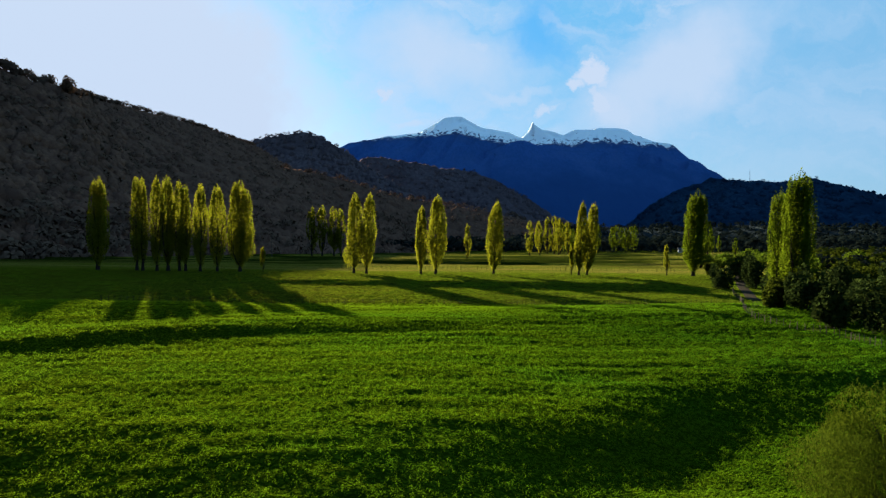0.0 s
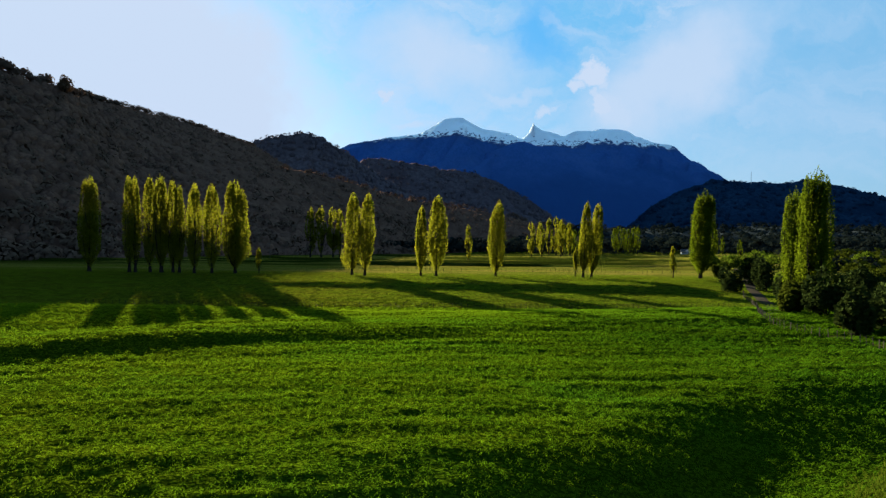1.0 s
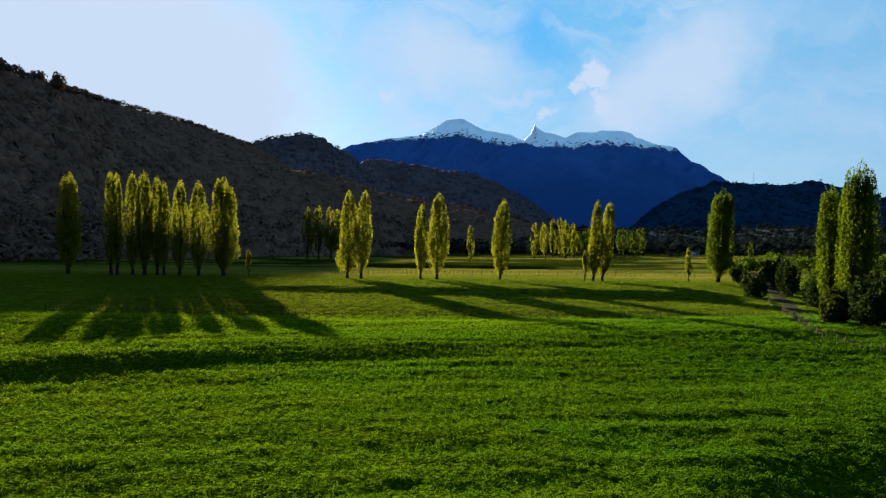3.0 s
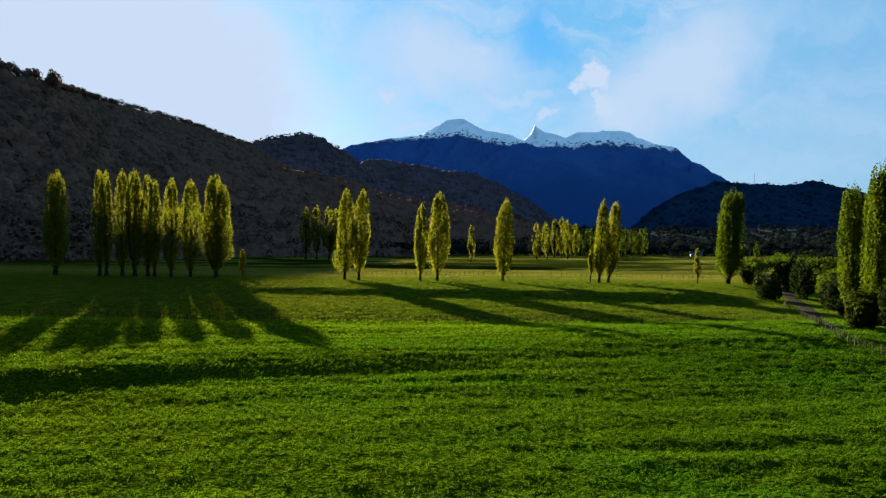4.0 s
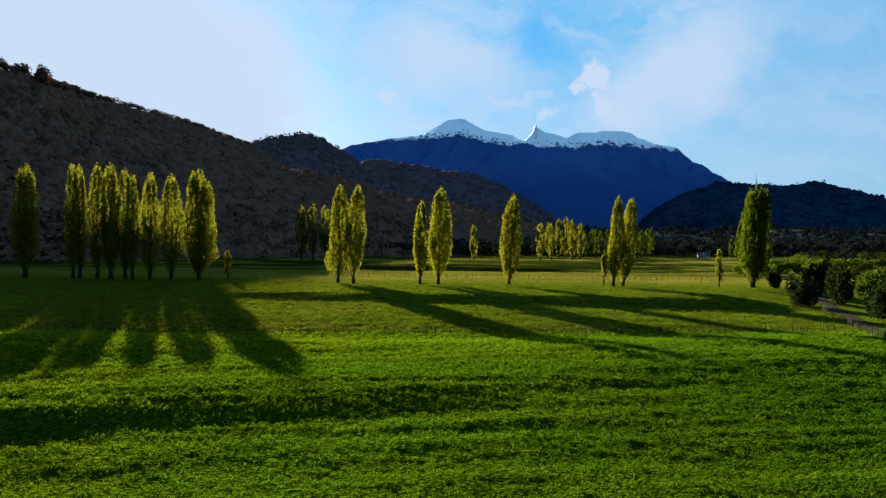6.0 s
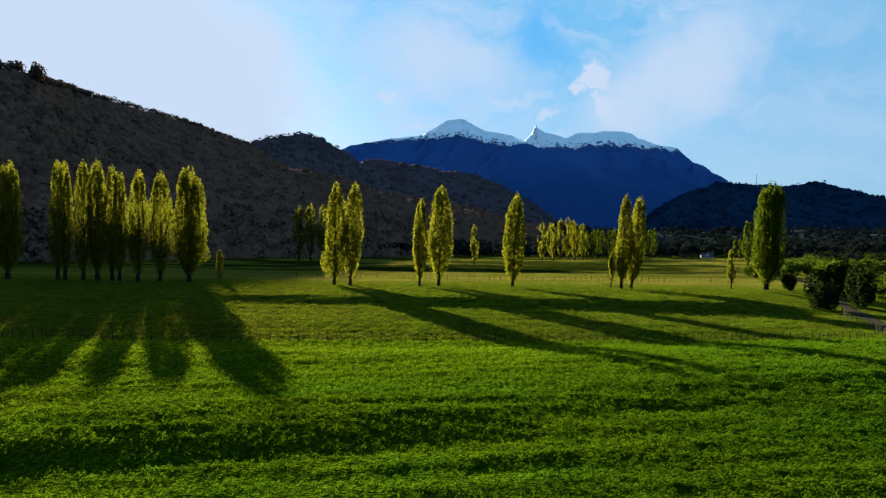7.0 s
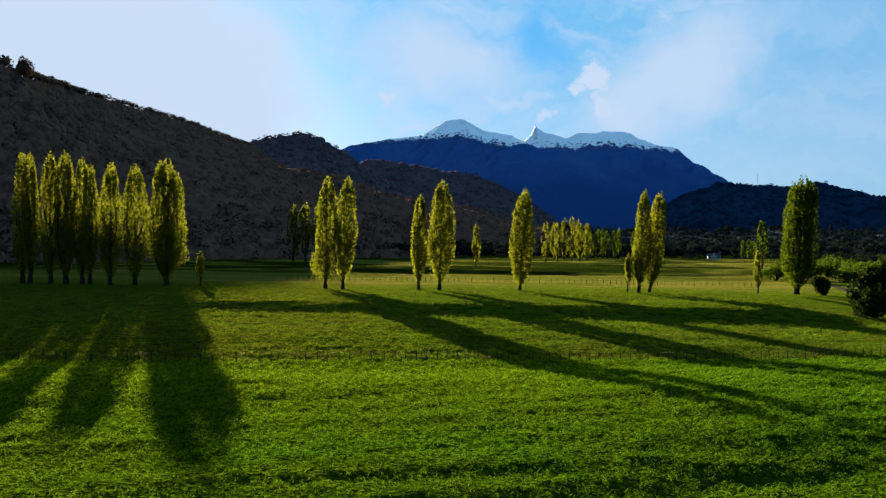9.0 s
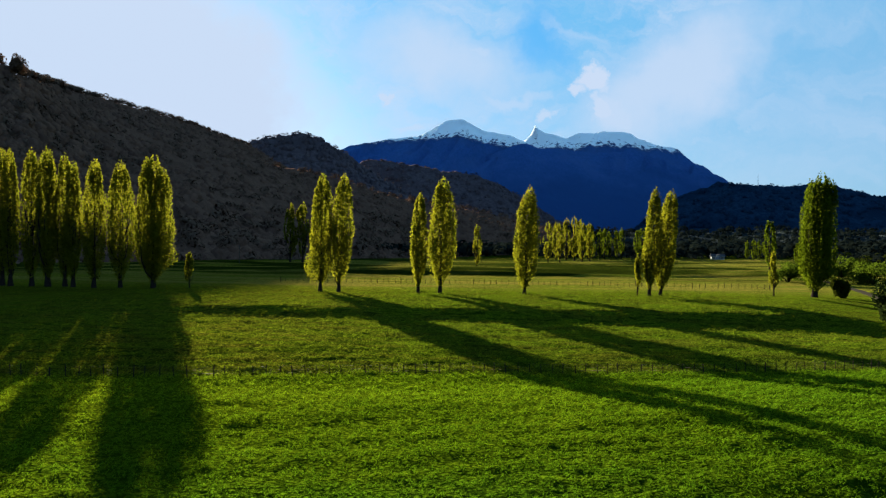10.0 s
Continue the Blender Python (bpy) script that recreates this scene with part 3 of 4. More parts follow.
spur_pts = hill("hill_spur", [(-360, 880, 150), (-285, 900, 134), (-203, 900, 120), (-140, 900, 102), (-77, 900, 81), (-22, 900, 72), (41, 900, 61), (105, 900, 50), (150, 900, 38), (215, 900, 15)],
                [(-170, 560), (-60, 560), (60, 600), (150, 650), (220, 700)], (0, 200), FOREST_NEAR, "low wooded spur at the foot of the hills", 300, 50, 5.0, 60.0, 0.9, 37, 1.2, (2.8, 11.0))
valley_pts = hill("hill_valley", [(-140, 1000, 58), (0, 1000, 50), (130, 1000, 40), (260, 1000, 33), (420, 1000, 30), (560, 1000, 36), (740, 1000, 30), (950, 1000, 36), (1200, 1000, 40), (1600, 1000, 34)],
                  [(-100, 700), (200, 700), (500, 690), (900, 700), (1500, 720)], (0, 250), FOREST_VALLEY, "low dark wooded rise across the valley floor", 420, 40, 6.0, 90.0, 0.8, 39, 1.5, (3.0, 16.0))
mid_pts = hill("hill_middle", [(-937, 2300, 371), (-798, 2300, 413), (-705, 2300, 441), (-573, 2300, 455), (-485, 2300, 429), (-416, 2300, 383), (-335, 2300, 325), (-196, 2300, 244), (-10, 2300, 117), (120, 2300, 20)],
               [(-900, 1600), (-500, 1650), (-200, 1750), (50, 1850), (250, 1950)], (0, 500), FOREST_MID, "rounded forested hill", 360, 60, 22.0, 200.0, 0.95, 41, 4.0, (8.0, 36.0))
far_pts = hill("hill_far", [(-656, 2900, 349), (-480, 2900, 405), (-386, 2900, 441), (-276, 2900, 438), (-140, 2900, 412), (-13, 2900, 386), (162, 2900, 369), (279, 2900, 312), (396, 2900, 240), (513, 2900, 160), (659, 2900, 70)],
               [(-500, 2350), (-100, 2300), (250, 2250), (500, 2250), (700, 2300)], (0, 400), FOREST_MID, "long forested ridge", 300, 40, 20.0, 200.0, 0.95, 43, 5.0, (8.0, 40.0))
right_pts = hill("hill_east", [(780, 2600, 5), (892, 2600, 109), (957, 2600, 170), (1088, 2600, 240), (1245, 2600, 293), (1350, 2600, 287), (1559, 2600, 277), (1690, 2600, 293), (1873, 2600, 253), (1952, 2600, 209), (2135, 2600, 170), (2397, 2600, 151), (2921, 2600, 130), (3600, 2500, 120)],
                 [(700, 2150), (1150, 2050), (1700, 2000), (2400, 2050), (3300, 2050)], (0, 500), FOREST_HAZE, "broad forested hill across the valley", 420, 56, 22.0, 220.0, 0.9, 47, 5.0, (8.0, 40.0))


def mountain():
    """Snowy summits: faces cut by gullies that run down from the crest, a sharp horn and a domed shoulder."""
    crest = [(-1500, 480), (-1319, 555), (-972, 663), (-787, 728), (-713, 758), (-561, 783), (-423, 808), (-193, 828), (-76, 890), (11, 945), (80, 953), (141, 955), (184, 929), (297, 872), (401, 855), (500, 836), (557, 807),
             (600, 790), (652, 843), (670, 880), (686, 917), (696, 896), (708, 886), (752, 856), (804, 847), (925, 812), (1008, 850), (1129, 854), (1194, 866), (1354, 860), (1411, 846), (1467, 807), (1627, 758), (1714, 747), (1766, 728),
             (1810, 684), (1996, 535), (2362, 360), (2665, 208), (2900, 150)]
    x = np.concatenate([np.arange(-1500, 560, 9.0), np.arange(560, 1000, 5.0), np.arange(1000, 2900, 9.0)])
    top = np.interp(x, *zip(*crest)) + 5.0 * waves(x, 0 * x, 60, 3, 71) * (1 - smooth(620, 650, x) * smooth(760, 730, x))
    horn = np.interp(x, [600, 652, 670, 686, 696, 708, 752, 790], [0, 52, 86, 122, 100, 90, 40, 0])
    foot_y = np.interp(x, [-1300, -300, 700, 1600, 2600], [3000, 2950, 2900, 2900, 3000])
    low = land(x, foot_y) - 3.0
    rows = []
    for v in np.concatenate([np.linspace(0, 0.7, 30), np.linspace(0.7, 1, 60)[1:], 1 + np.linspace(0, 1, 16)[1:]]):
        if v <= 1:
            y = foot_y + (4300 - foot_y) * v
            down = (1 - v) * 1400
            z = low + (top - horn * smooth(0, 130, down) - low) * v ** 0.93
            ribs = 1 - 2 * np.abs(waves(x + 0.45 * down, y * 0.25, 170, 3, 74, 0.55))
            z = z + (38 + 0.13 * down) * (1 - 0.85 * smooth(580, 640, x) * smooth(800, 730, x)) * smooth(1.0, 0.97, v) * smooth(0.0, 0.3, v) * (ribs - 0.65) * smooth(900, 300, down)
            z = z + 30 * math.sin(math.pi * v) * waves(x, y, 330, 4, 53)
        else:
            y = 4300 + 500 * (v - 1) + 0 * x
            z = top * (1 - (v - 1) ** 0.9)
        rows.append(np.stack([x, y, z], 1))
    pts = np.array(rows)
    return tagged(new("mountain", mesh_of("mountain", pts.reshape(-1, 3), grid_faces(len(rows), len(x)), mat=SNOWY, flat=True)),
                  "snow-capped mountain, its forested flanks painted haze blue", "mountain", kind="structure")


mountain()
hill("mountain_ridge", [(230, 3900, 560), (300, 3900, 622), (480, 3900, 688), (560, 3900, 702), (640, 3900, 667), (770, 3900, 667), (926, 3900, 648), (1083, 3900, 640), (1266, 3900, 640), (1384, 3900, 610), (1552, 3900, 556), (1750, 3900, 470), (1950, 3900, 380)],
     [(200, 2870), (700, 2850), (1200, 2850), (1900, 2900)], (0, 250), SNOWY, "forested ridge painted haze blue, before the snowy summits", 300, 50, 14.0, 240.0, 0.95, 57, 2.0, (4.0, 30.0))


# ---- trees ----
def diamonds(centre, length, width, rng, droop=0.0):
    """Leaf clumps: a small four-cornered blade at each centre, turned at random."""
    k = len(centre)
    a = rng.normal(size=(k, 3))
    a[:, 2] -= droop
    a /= np.linalg.norm(a, axis=1, keepdims=True)
    b = np.cross(a, rng.normal(size=(k, 3)))
    b /= np.linalg.norm(b, axis=1, keepdims=True)
    a, b = a * np.asarray(length)[:, None], b * np.asarray(width)[:, None]
    v = np.stack([centre - a, centre + b * 0.9, centre + a, centre - b], 1).reshape(-1, 3)
    return v, np.arange(4 * k).reshape(k, 4)


def tube(path, radii, sides=8):
    path, radii = np.array(path, float), np.array(radii, float)
    ang = np.linspace(0, 2 * math.pi, sides, endpoint=False)
    ring = np.stack([np.cos(ang), np.sin(ang), 0 * ang], 1)
    v = (path[:, None, :] + ring[None] * radii[:, None, None]).reshape(-1, 3)
    q = []
    for r in range(len(path) - 1):
        for s in range(sides):
            q.append((r * sides + s, r * sides + (s + 1) % sides, (r + 1) * sides + (s + 1) % sides, (r + 1) * sides + s))
    return v, np.array(q)


def join(pieces):
    vs, qs, at = [], [], 0
    for v, q in pieces:
        vs.append(v)
        qs.append(q + at)
        at += len(v)
    return np.concatenate(vs), np.concatenate(qs)


SPINDLE = ([0.03, 0.10, 0.2, 0.32, 0.5, 0.7, 0.86, 0.95, 1.0], [0.20, 0.44, 0.72, 0.93, 1.0, 0.85, 0.58, 0.35, 0.06])
COLUMN = ([0.03, 0.10, 0.2, 0.35, 0.6, 0.8, 0.92, 0.97, 1.0], [0.22, 0.58, 0.92, 1.0, 1.0, 0.86, 0.62, 0.37, 0.06])


def crown_points(height, wide, rng, plumes, leaves, low=0.04, shape=SPINDLE):
    """Points of one spindle of upright, feathery plumes."""
    out = []
    for i in range(plumes):
        f0 = low + (0.86 - low) * rng.random() ** 1.15
        length = height * rng.uniform(0.16, 0.34) * (1.15 - 0.5 * f0)
        az, q = rng.uniform(0, 2 * math.pi), rng.random() ** 0.30 * rng.uniform(0.84, 1.03)
        top = min(f0 * height + length, height * (1.0 - 0.17 * q * rng.random()))
        t = rng.random(leaves) ** 0.85
        h = f0 * height + (top - f0 * height) * t
        rad = wide * np.interp(h / height, *shape) * q * (0.45 + 0.55 * smooth(0.0, 0.35, t))
        thick = (0.040 * wide + 0.070) * (np.sin(math.pi * np.clip(t, 0.03, 1) ** 0.7) * 0.9 + 0.15)
        g = rng.normal(size=(leaves, 3))
        g *= (rng.random(leaves) ** 0.6 * 1.75 * thick / np.linalg.norm(g, axis=1))[:, None]
        g[:, 2] *= 1.4
        out.append(np.stack([rad * math.cos(az), rad * math.sin(az), h], 1) + g)
    p = np.concatenate(out)
    thin = np.where(p[:, 2] > 0.5 * height, np.clip(np.interp(p[:, 2] / height, *shape) / 0.75, 0.3, 1.0), 1.0)
    return p[(p[:, 2] > height * low * 0.7) & (rng.random(len(p)) < thin)]


def poplar_parts(height, wide, seed, subs, plumes=70, leaves=110, blade=0.30, low=0.05, lean=0.0, bulges=(), mat=None):
    """Meshes of trunk and crown. subs: further spindles as (dx, dy, height, width) fractions; bulges: (azimuth, from, to, out)."""
    rng = np.random.default_rng(seed)
    pts = []
    share = 1.0 / sum(s[2] * s[3] for s in subs)
    for dx, dy, hf, wf in subs:
        k = max(int(plumes * hf * wf * share * (1.0 if len(subs) == 1 else 1.35)), 5)
        p = crown_points(height * hf, wide * wf, rng, k, leaves, low, COLUMN if len(subs) > 3 else SPINDLE)
        grow = np.clip(p[:, 2:3] / (height * 0.22), 0.12, 1.0)
        pts.append(p + np.array([[dx * wide, dy * wide, 0]]) * grow)
    for az, a, b, r in bulges:
        for i in range(9):
            f = rng.uniform(a, b)
            t = rng.random(leaves)
            h = height * (f + 0.15 * t)
            rad = wide * r * rng.uniform(0.8, 1.1) * (0.6 + 0.4 * smooth(0, 0.3, t))
            ang = az + rng.uniform(-0.5, 0.5)
            pts.append(np.stack([rad * math.cos(ang), rad * math.sin(ang), h], 1) + rng.normal(size=(leaves, 3)).clip(-1.3, 1.3) * 0.36)
    p = np.concatenate(pts)
    p = p[rng.random(len(p)) < 0.80]
    p[:, 0] += lean * p[:, 2] / height
    size = 1.11 * blade * rng.uniform(0.7, 1.3, len(p))
    crown = mesh_of("crown", *diamonds(p, size, size * 0.72, rng), mat=mat or POPLAR, flat=True)
    thick = 0.022 * height ** 0.9 * (0.8 + 0.25 * len(subs) ** 0.5)
    pieces = [tube([(0, 0, -0.5), (0, 0, 0.15), (lean * 0.05, 0, height * 0.06), (lean * 0.3, 0.05, height * 0.3), (lean * 0.75, 0, height * 0.75)],
                   [thick * 1.5, thick * 1.15, thick * 0.8, thick * 0.5, 0.03])]
    for i in range(12):
        f, az = rng.uniform(0.04, 0.45), rng.uniform(0, 2 * math.pi)
        r = wide * rng.uniform(0.35, 0.8)
        c, s = math.cos(az) * r, math.sin(az) * r
        z = f * height
        pieces.append(tube([(lean * f, 0, z), (lean * f + c * 0.6, s * 0.6, z + height * 0.05), (lean * f + c, s, z + height * 0.14), (lean * f + c * 0.95, s * 0.95, z + height * 0.27)],
                           [thick * 0.35, thick * 0.26, thick * 0.16, 0.02], 5))
    trunk = mesh_of("trunk", *join(pieces), mat=BARK)
    return trunk, crown


def plant(name, x, y, meshes, label, category, group="", sink=0.0, turn=0.0, scale=1.0):
    base = new(name)
    base.empty_display_size = 0.5
    base.matrix_basis = Matrix.Translation((x, y, land_at(x, y) - sink)) @ Matrix.Rotation(turn, 4, "Z") @ Matrix.Scale(scale, 4)
    for part_name, me in meshes:
        part(part_name, me, None, base)
    return tagged(base, label, category, group)


ONE = [(0, 0, 1, 1)]
THREE = [(0, 0, 1, 0.72), (-0.42, 0.1, 0.97, 0.6), (0.42, -0.1, 0.95, 0.62)]
SLOPED = [(-0.1, 0, 1, 0.70), (-0.45, 0.1, 0.97, 0.6), (0.45, -0.1, 0.90, 0.6)]
FOUR = [(0.1, 0, 1, 0.6), (-0.42, 0.15, 0.90, 0.55), (0.5, -0.1, 0.955, 0.55), (0.0, -0.45, 0.86, 0.5), (-0.2, 0.4, 0.96, 0.5)]
LINE = [  # x, y, height, half width, spindles, lean, bulges, plumes, label
    (-28.2, 176.3, 25.6, 2.5, ONE, 0.7, [(3.0, 0.04, 0.28, 1.05)], 74, "tall yellow-green poplar bulging low on one side, in meadow"),
    (-24.2, 176.0, 25.2, 2.45, ONE, 1.3, [], 70, "tall yellow-green poplar, one of a close pair"),
    (-7.1, 176.0, 21.6, 1.85, ONE, 0.3, [], 56, "slim yellow-green poplar with bare lower trunk"),
    (-2.4, 176.5, 24.9, 2.95, ONE, 0.8, [(0.2, 0.2, 0.55, 0.85)], 84, "full yellow-green poplar beside a slimmer one"),
    (15.8, 176.3, 23.2, 2.7, ONE, 1.1, [], 82, "single yellow-green poplar standing alone in meadow"),
    (42.5, 176.0, 23.2, 1.9, ONE, 1.5, [(3.3, 0.08, 0.4, 0.8)], 60, "yellow-green poplar with uneven side, one of a pair"),
    (45.3, 177.0, 23.0, 2.2, ONE, 2.5, [], 70, "leaning yellow-green poplar, one of a pair"),
    (79.3, 178.0, 27.3, 3.35, FOUR, 1.2, [], 150, "broad many-topped green poplar beside a shrub"),
    (-63.3, 174.5, 28.2, 3.8, SLOPED, 0.6, [(0.0, 0.1, 0.4, 1.0)], 130, "broad three-topped poplar with sunlit golden crown"),
    (-70.6, 175.0, 26.6, 2.7, ONE, 0.2, [], 70, "golden poplar with shaded foot, in a row"),
    (-75.3, 173.5, 26.8, 2.3, ONE, 0.3, [], 64, "golden poplar with shaded foot, in a row"),
    (-80.0, 174.0, 26.5, 1.8, ONE, 0.0, [], 54, "slim golden poplar in a dense row"),
    (-82.4, 175.0, 28.0, 1.9, ONE, 0.0, [], 54, "slim golden poplar in a dense row"),
    (-85.6, 174.3, 29.4, 2.3, THREE, 0.0, [], 80, "tall golden poplar in a dense row"),
    (-89.2, 174.6, 28.9, 2.0, ONE, 0.0, [], 58, "tall golden poplar in a dense row"),
    (-93.3, 174.0, 28.6, 1.7, ONE, 0.0, [], 50, "tall poplar with only its top in sunlight"),
    (-95.4, 174.5, 28.9, 1.8, ONE, 0.0, [], 50, "tall poplar with only its top in sunlight"),
    (-107.3, 174.0, 28.8, 3.3, THREE, 0.4, [], 90, "three-topped poplar with only its tops in sunlight"),
    (66.8, 106.5, 25.8, 3.1, FOUR, 1.0, [], 150, "tall many-topped green poplar among dark shrubs"),
    (71.3, 118.5, 24.2, 2.7, THREE, 0.0, [], 90, "tall green poplar among dark shrubs"),
]
for i, (x, y, h, r, subs, lean, bulges, plumes, label) in enumerate(LINE):
    trunk, crown = poplar_parts(h * (1.035 if x < -60 else 1.02), r * (1.09 if y > 150 else 0.95), 100 + i, subs, int(plumes * (4.2 if y < 150 else 3.8)), 52, 0.135 if y < 150 else 0.175, 0.03, lean, bulges, POPLAR_GREEN if x > 60 else POPLAR)
    plant("poplar_tree", x, y, (("trunk", trunk), ("crown", crown)), label, "poplar", "poplars in the meadow")

SAPLINGS = [(71.9, 180.5, 10.2, 1.05), (40.4, 177.2, 9.2, 0.75), (-57.4, 178.5, 8.2, 0.95)]
for i, (x, y, h, r) in enumerate(SAPLINGS):
    trunk, crown = poplar_parts(h, r, 140 + i, ONE, 26, 60, 0.22, 0.16)
    plant("young_poplar", x, y, (("trunk", trunk), ("crown", crown)), "slender young poplar with thin bare stem in grass", "poplar", "young poplars")

FAR = [(-81, 345, 30, 0), (-74.5, 345, 31, 1), (-67.5, 346, 30, 2), (-63, 345, 29, 0), (13, 305, 19.5, 1), (58, 377, 23.5, 2), (65, 378, 23, 0), (77.6, 377, 23.5, 1),
       (71, 420, 25, 0), (78, 421, 28, 1), (83, 420, 29, 2), (88, 422, 28, 0), (94, 424, 26, 1), (146, 310, 23.5, 3), (216, 450, 16, 4), (175, 336, 12.5, 3), (222, 470, 15, 4), (231, 470, 16, 3)]
FAR += [(103 + 4.2 * k, 478 + 2 * (k % 3), 23.0 + 1.5 * math.sin(k * 2.1), 3 + k % 2) for k in range(8)]
FAR += [(146 + 4.0 * k, 484 + 2 * (k % 2), 23.5 + 1.2 * math.sin(k * 1.7), 3 + k % 2) for k in range(6)]
far_mesh = [poplar_parts(24.0, 3.0 + 0.25 * k, 160 + k, ONE, 38, 60, 0.40, 0.05) for k in range(3)]
far_mesh += [poplar_parts(24.0, 3.1, 170 + k, ONE, 38, 60, 0.40, 0.05, mat=POPLAR_GREEN) for k in range(2)]
for k, (x, y, h, kind) in enumerate(FAR):
    plant("poplar_tree", x, y, (("trunk", far_mesh[kind][0]), ("crown", far_mesh[kind][1])), "distant yellow-green poplar at the far field edge", "poplar", "distant poplars", 0.0, k * 1.3, h / 24.0)


def shrub_parts(wide, height, seed, mat, blobs=9, leaves=420, blade=0.28, slim=0.7, rise=0.0):
    """A rounded, uneven shrub: stems and a crown of leaf clumps over several lobes."""
    rng = np.random.default_rng(seed)
    pts, stems = [], []
    for i in range(blobs):
        az, q = rng.uniform(0, 2 * math.pi), rng.random() ** 0.6 * 0.72
        c = np.array([math.cos(az) * q * wide, math.sin(az) * q * wide, height * rng.uniform(0.22, 0.76) * (1 - 0.3 * q)])
        r = np.array([wide * rng.uniform(0.24, 0.46), wide * rng.uniform(0.24, 0.46), height * rng.uniform(0.16, 0.32)])
        d = rng.normal(size=(leaves, 3))
        d /= np.linalg.norm(d, axis=1, keepdims=True)
        lump = 1 + 0.16 * np.sin(d[:, :1] * 7 + i) * np.cos(d[:, 1:2] * 6 - i)
        p = c + d * r * lump * rng.uniform(0.72, 1.06, (leaves, 1))
        pts.append(p[p[:, 2] > 0.12])
        stems.append(tube([(0, 0, -0.3), (c[0] * 0.4, c[1] * 0.4, c[2] * 0.5), tuple(c)], [0.03 * wide, 0.02 * wide, 0.02], 5))
    p = np.concatenate(pts)
    p = p[rng.random(len(p)) < 0.80]
    size = 1.11 * blade * rng.uniform(0.7, 1.35, len(p))
    return mesh_of("stem", *join(stems), mat=BARK), mesh_of("crown", *diamonds(p, size, size * slim, rng, -rise), mat=mat, flat=True)


SHRUBS = [  # x, y, half width, height, leaf, label
    (74.6, 150.5, 3.6, 7.0, BUSH, "round dark green shrub beside the track"),
    (84.3, 177.0, 1.9, 5.0, WILLOW, "small dull green tree at a poplar's foot"),
    (88.0, 165.0, 4.4, 9.4, BUSH, "tall dark evergreen shrub beside the track"),
    (84.5, 151.5, 3.6, 10.5, BUSH, "tall dark shrub beside the track"),
    (80.0, 134.0, 3.7, 8.4, BUSH, "dark leafy shrub beside the track"),
    (77.0, 127.0, 2.8, 5.5, BUSH, "low dark shrub beside the track"),
    (63.2, 105.5, 3.3, 6.2, WILLOW, "dull green shrub below tall poplars"),
    (61.3, 94.5, 3.6, 7.9, BUSH, "dense dark shrub below tall poplars"),
    (69.0, 98.0, 4.2, 8.4, BUSH, "dense dark shrub below tall poplars"),
    (73.0, 112.0, 4.0, 7.5, WILLOW, "dull green shrub below tall poplars"),
    (63.5, 80.0, 5.4, 11.8, BUSH, "large dark evergreen tree beside the fence"),
    (55.8, 80.5, 2.8, 7.2, BUSH, "dark leafy shrub beside the fence"),
    (73.0, 84.0, 5.5, 12.5, BUSH, "large dark evergreen tree beside the fence"),
    (62.0, 66.0, 4.5, 9.0, BUSH, "dark evergreen shrub beside the fence"),
    (66.5, 90.0, 3.6, 6.0, BUSH, "dense dark shrub below tall poplars"),
    (59.8, 87.0, 2.6, 4.6, WILLOW, "low dull green shrub beside the fence"),
    (67.5, 75.5, 4.2, 7.5, BUSH, "dark evergreen shrub beside the fence"),
    (59.5, 101.0, 2.3, 4.4, WILLOW, "low dull green shrub below tall poplars"),
    (78.5, 120.0, 4.0, 8.0, BUSH, "tall dark shrub behind the track"),
    (100.0, 165.0, 5.0, 7.0, OLIVE, "olive-green willow shrub behind the track"),
    (112.0, 176.0, 5.5, 7.5, OLIVE, "olive-green willow shrub behind the track"),
    (104.0, 146.0, 5.0, 8.0, BUSH, "dark evergreen shrub behind the track"),
    (118.0, 158.0, 5.5, 8.0, WILLOW, "dull green shrub behind the track"),
    (129.0, 226.0, 6.5, 8.0, OLIVE, "rounded olive-green willow shrub in a hedge"),
    (142.0, 232.0, 7.0, 8.5, OLIVE, "rounded olive-green willow shrub in a hedge"),
    (157.0, 240.0, 6.5, 8.0, OLIVE, "rounded olive-green willow shrub in a hedge"),
    (172.0, 236.0, 7.0, 9.0, OLIVE, "rounded olive-green willow shrub in a hedge"),
    (106.0, 231.0, 5.5, 6.5, OLIVE, "rounded olive-green willow shrub in a hedge"),
    (117.5, 236.0, 6.0, 7.0, OLIVE, "rounded olive-green willow shrub in a hedge"),
    (136.0, 250.0, 6.0, 8.0, OLIVE, "rounded olive-green willow shrub in a hedge"),
    (185.0, 225.0, 7.0, 11.0, WILLOW, "dull green shrub behind the track"),
    (22.9, 27.0, 5.2, 7.0, TWIGS, "fine-twigged willow shrub in the grass"),
]
for i, (x, y, r, h, mat, label) in enumerate(SHRUBS):
    near_one = y < 40
    stem, crown = shrub_parts(r, h, 300 + i, mat, 17 if near_one else 12, 2600 if near_one else 320, 0.12 if near_one else 0.27, 0.12 if near_one else 0.7, 1.8 if near_one else 0.0)
    plant("shrub", x, y, (("stem", stem), ("crown", crown)), label, "shrub", "shrubs by the track")

# the big tree that stands out on the ridge of the western hill
stem, crown = shrub_parts(5.6, 15.0, 351, WOOD_LEAF, 12, 300, 0.45)
ridge_tree = tagged(new("tree"), "large dark tree on the skyline of the hill", "tree")
ridge_tree.location = (-287, 431, 125.5)
part("stem", stem, None, ridge_tree)
part("crown", crown, None, ridge_tree)


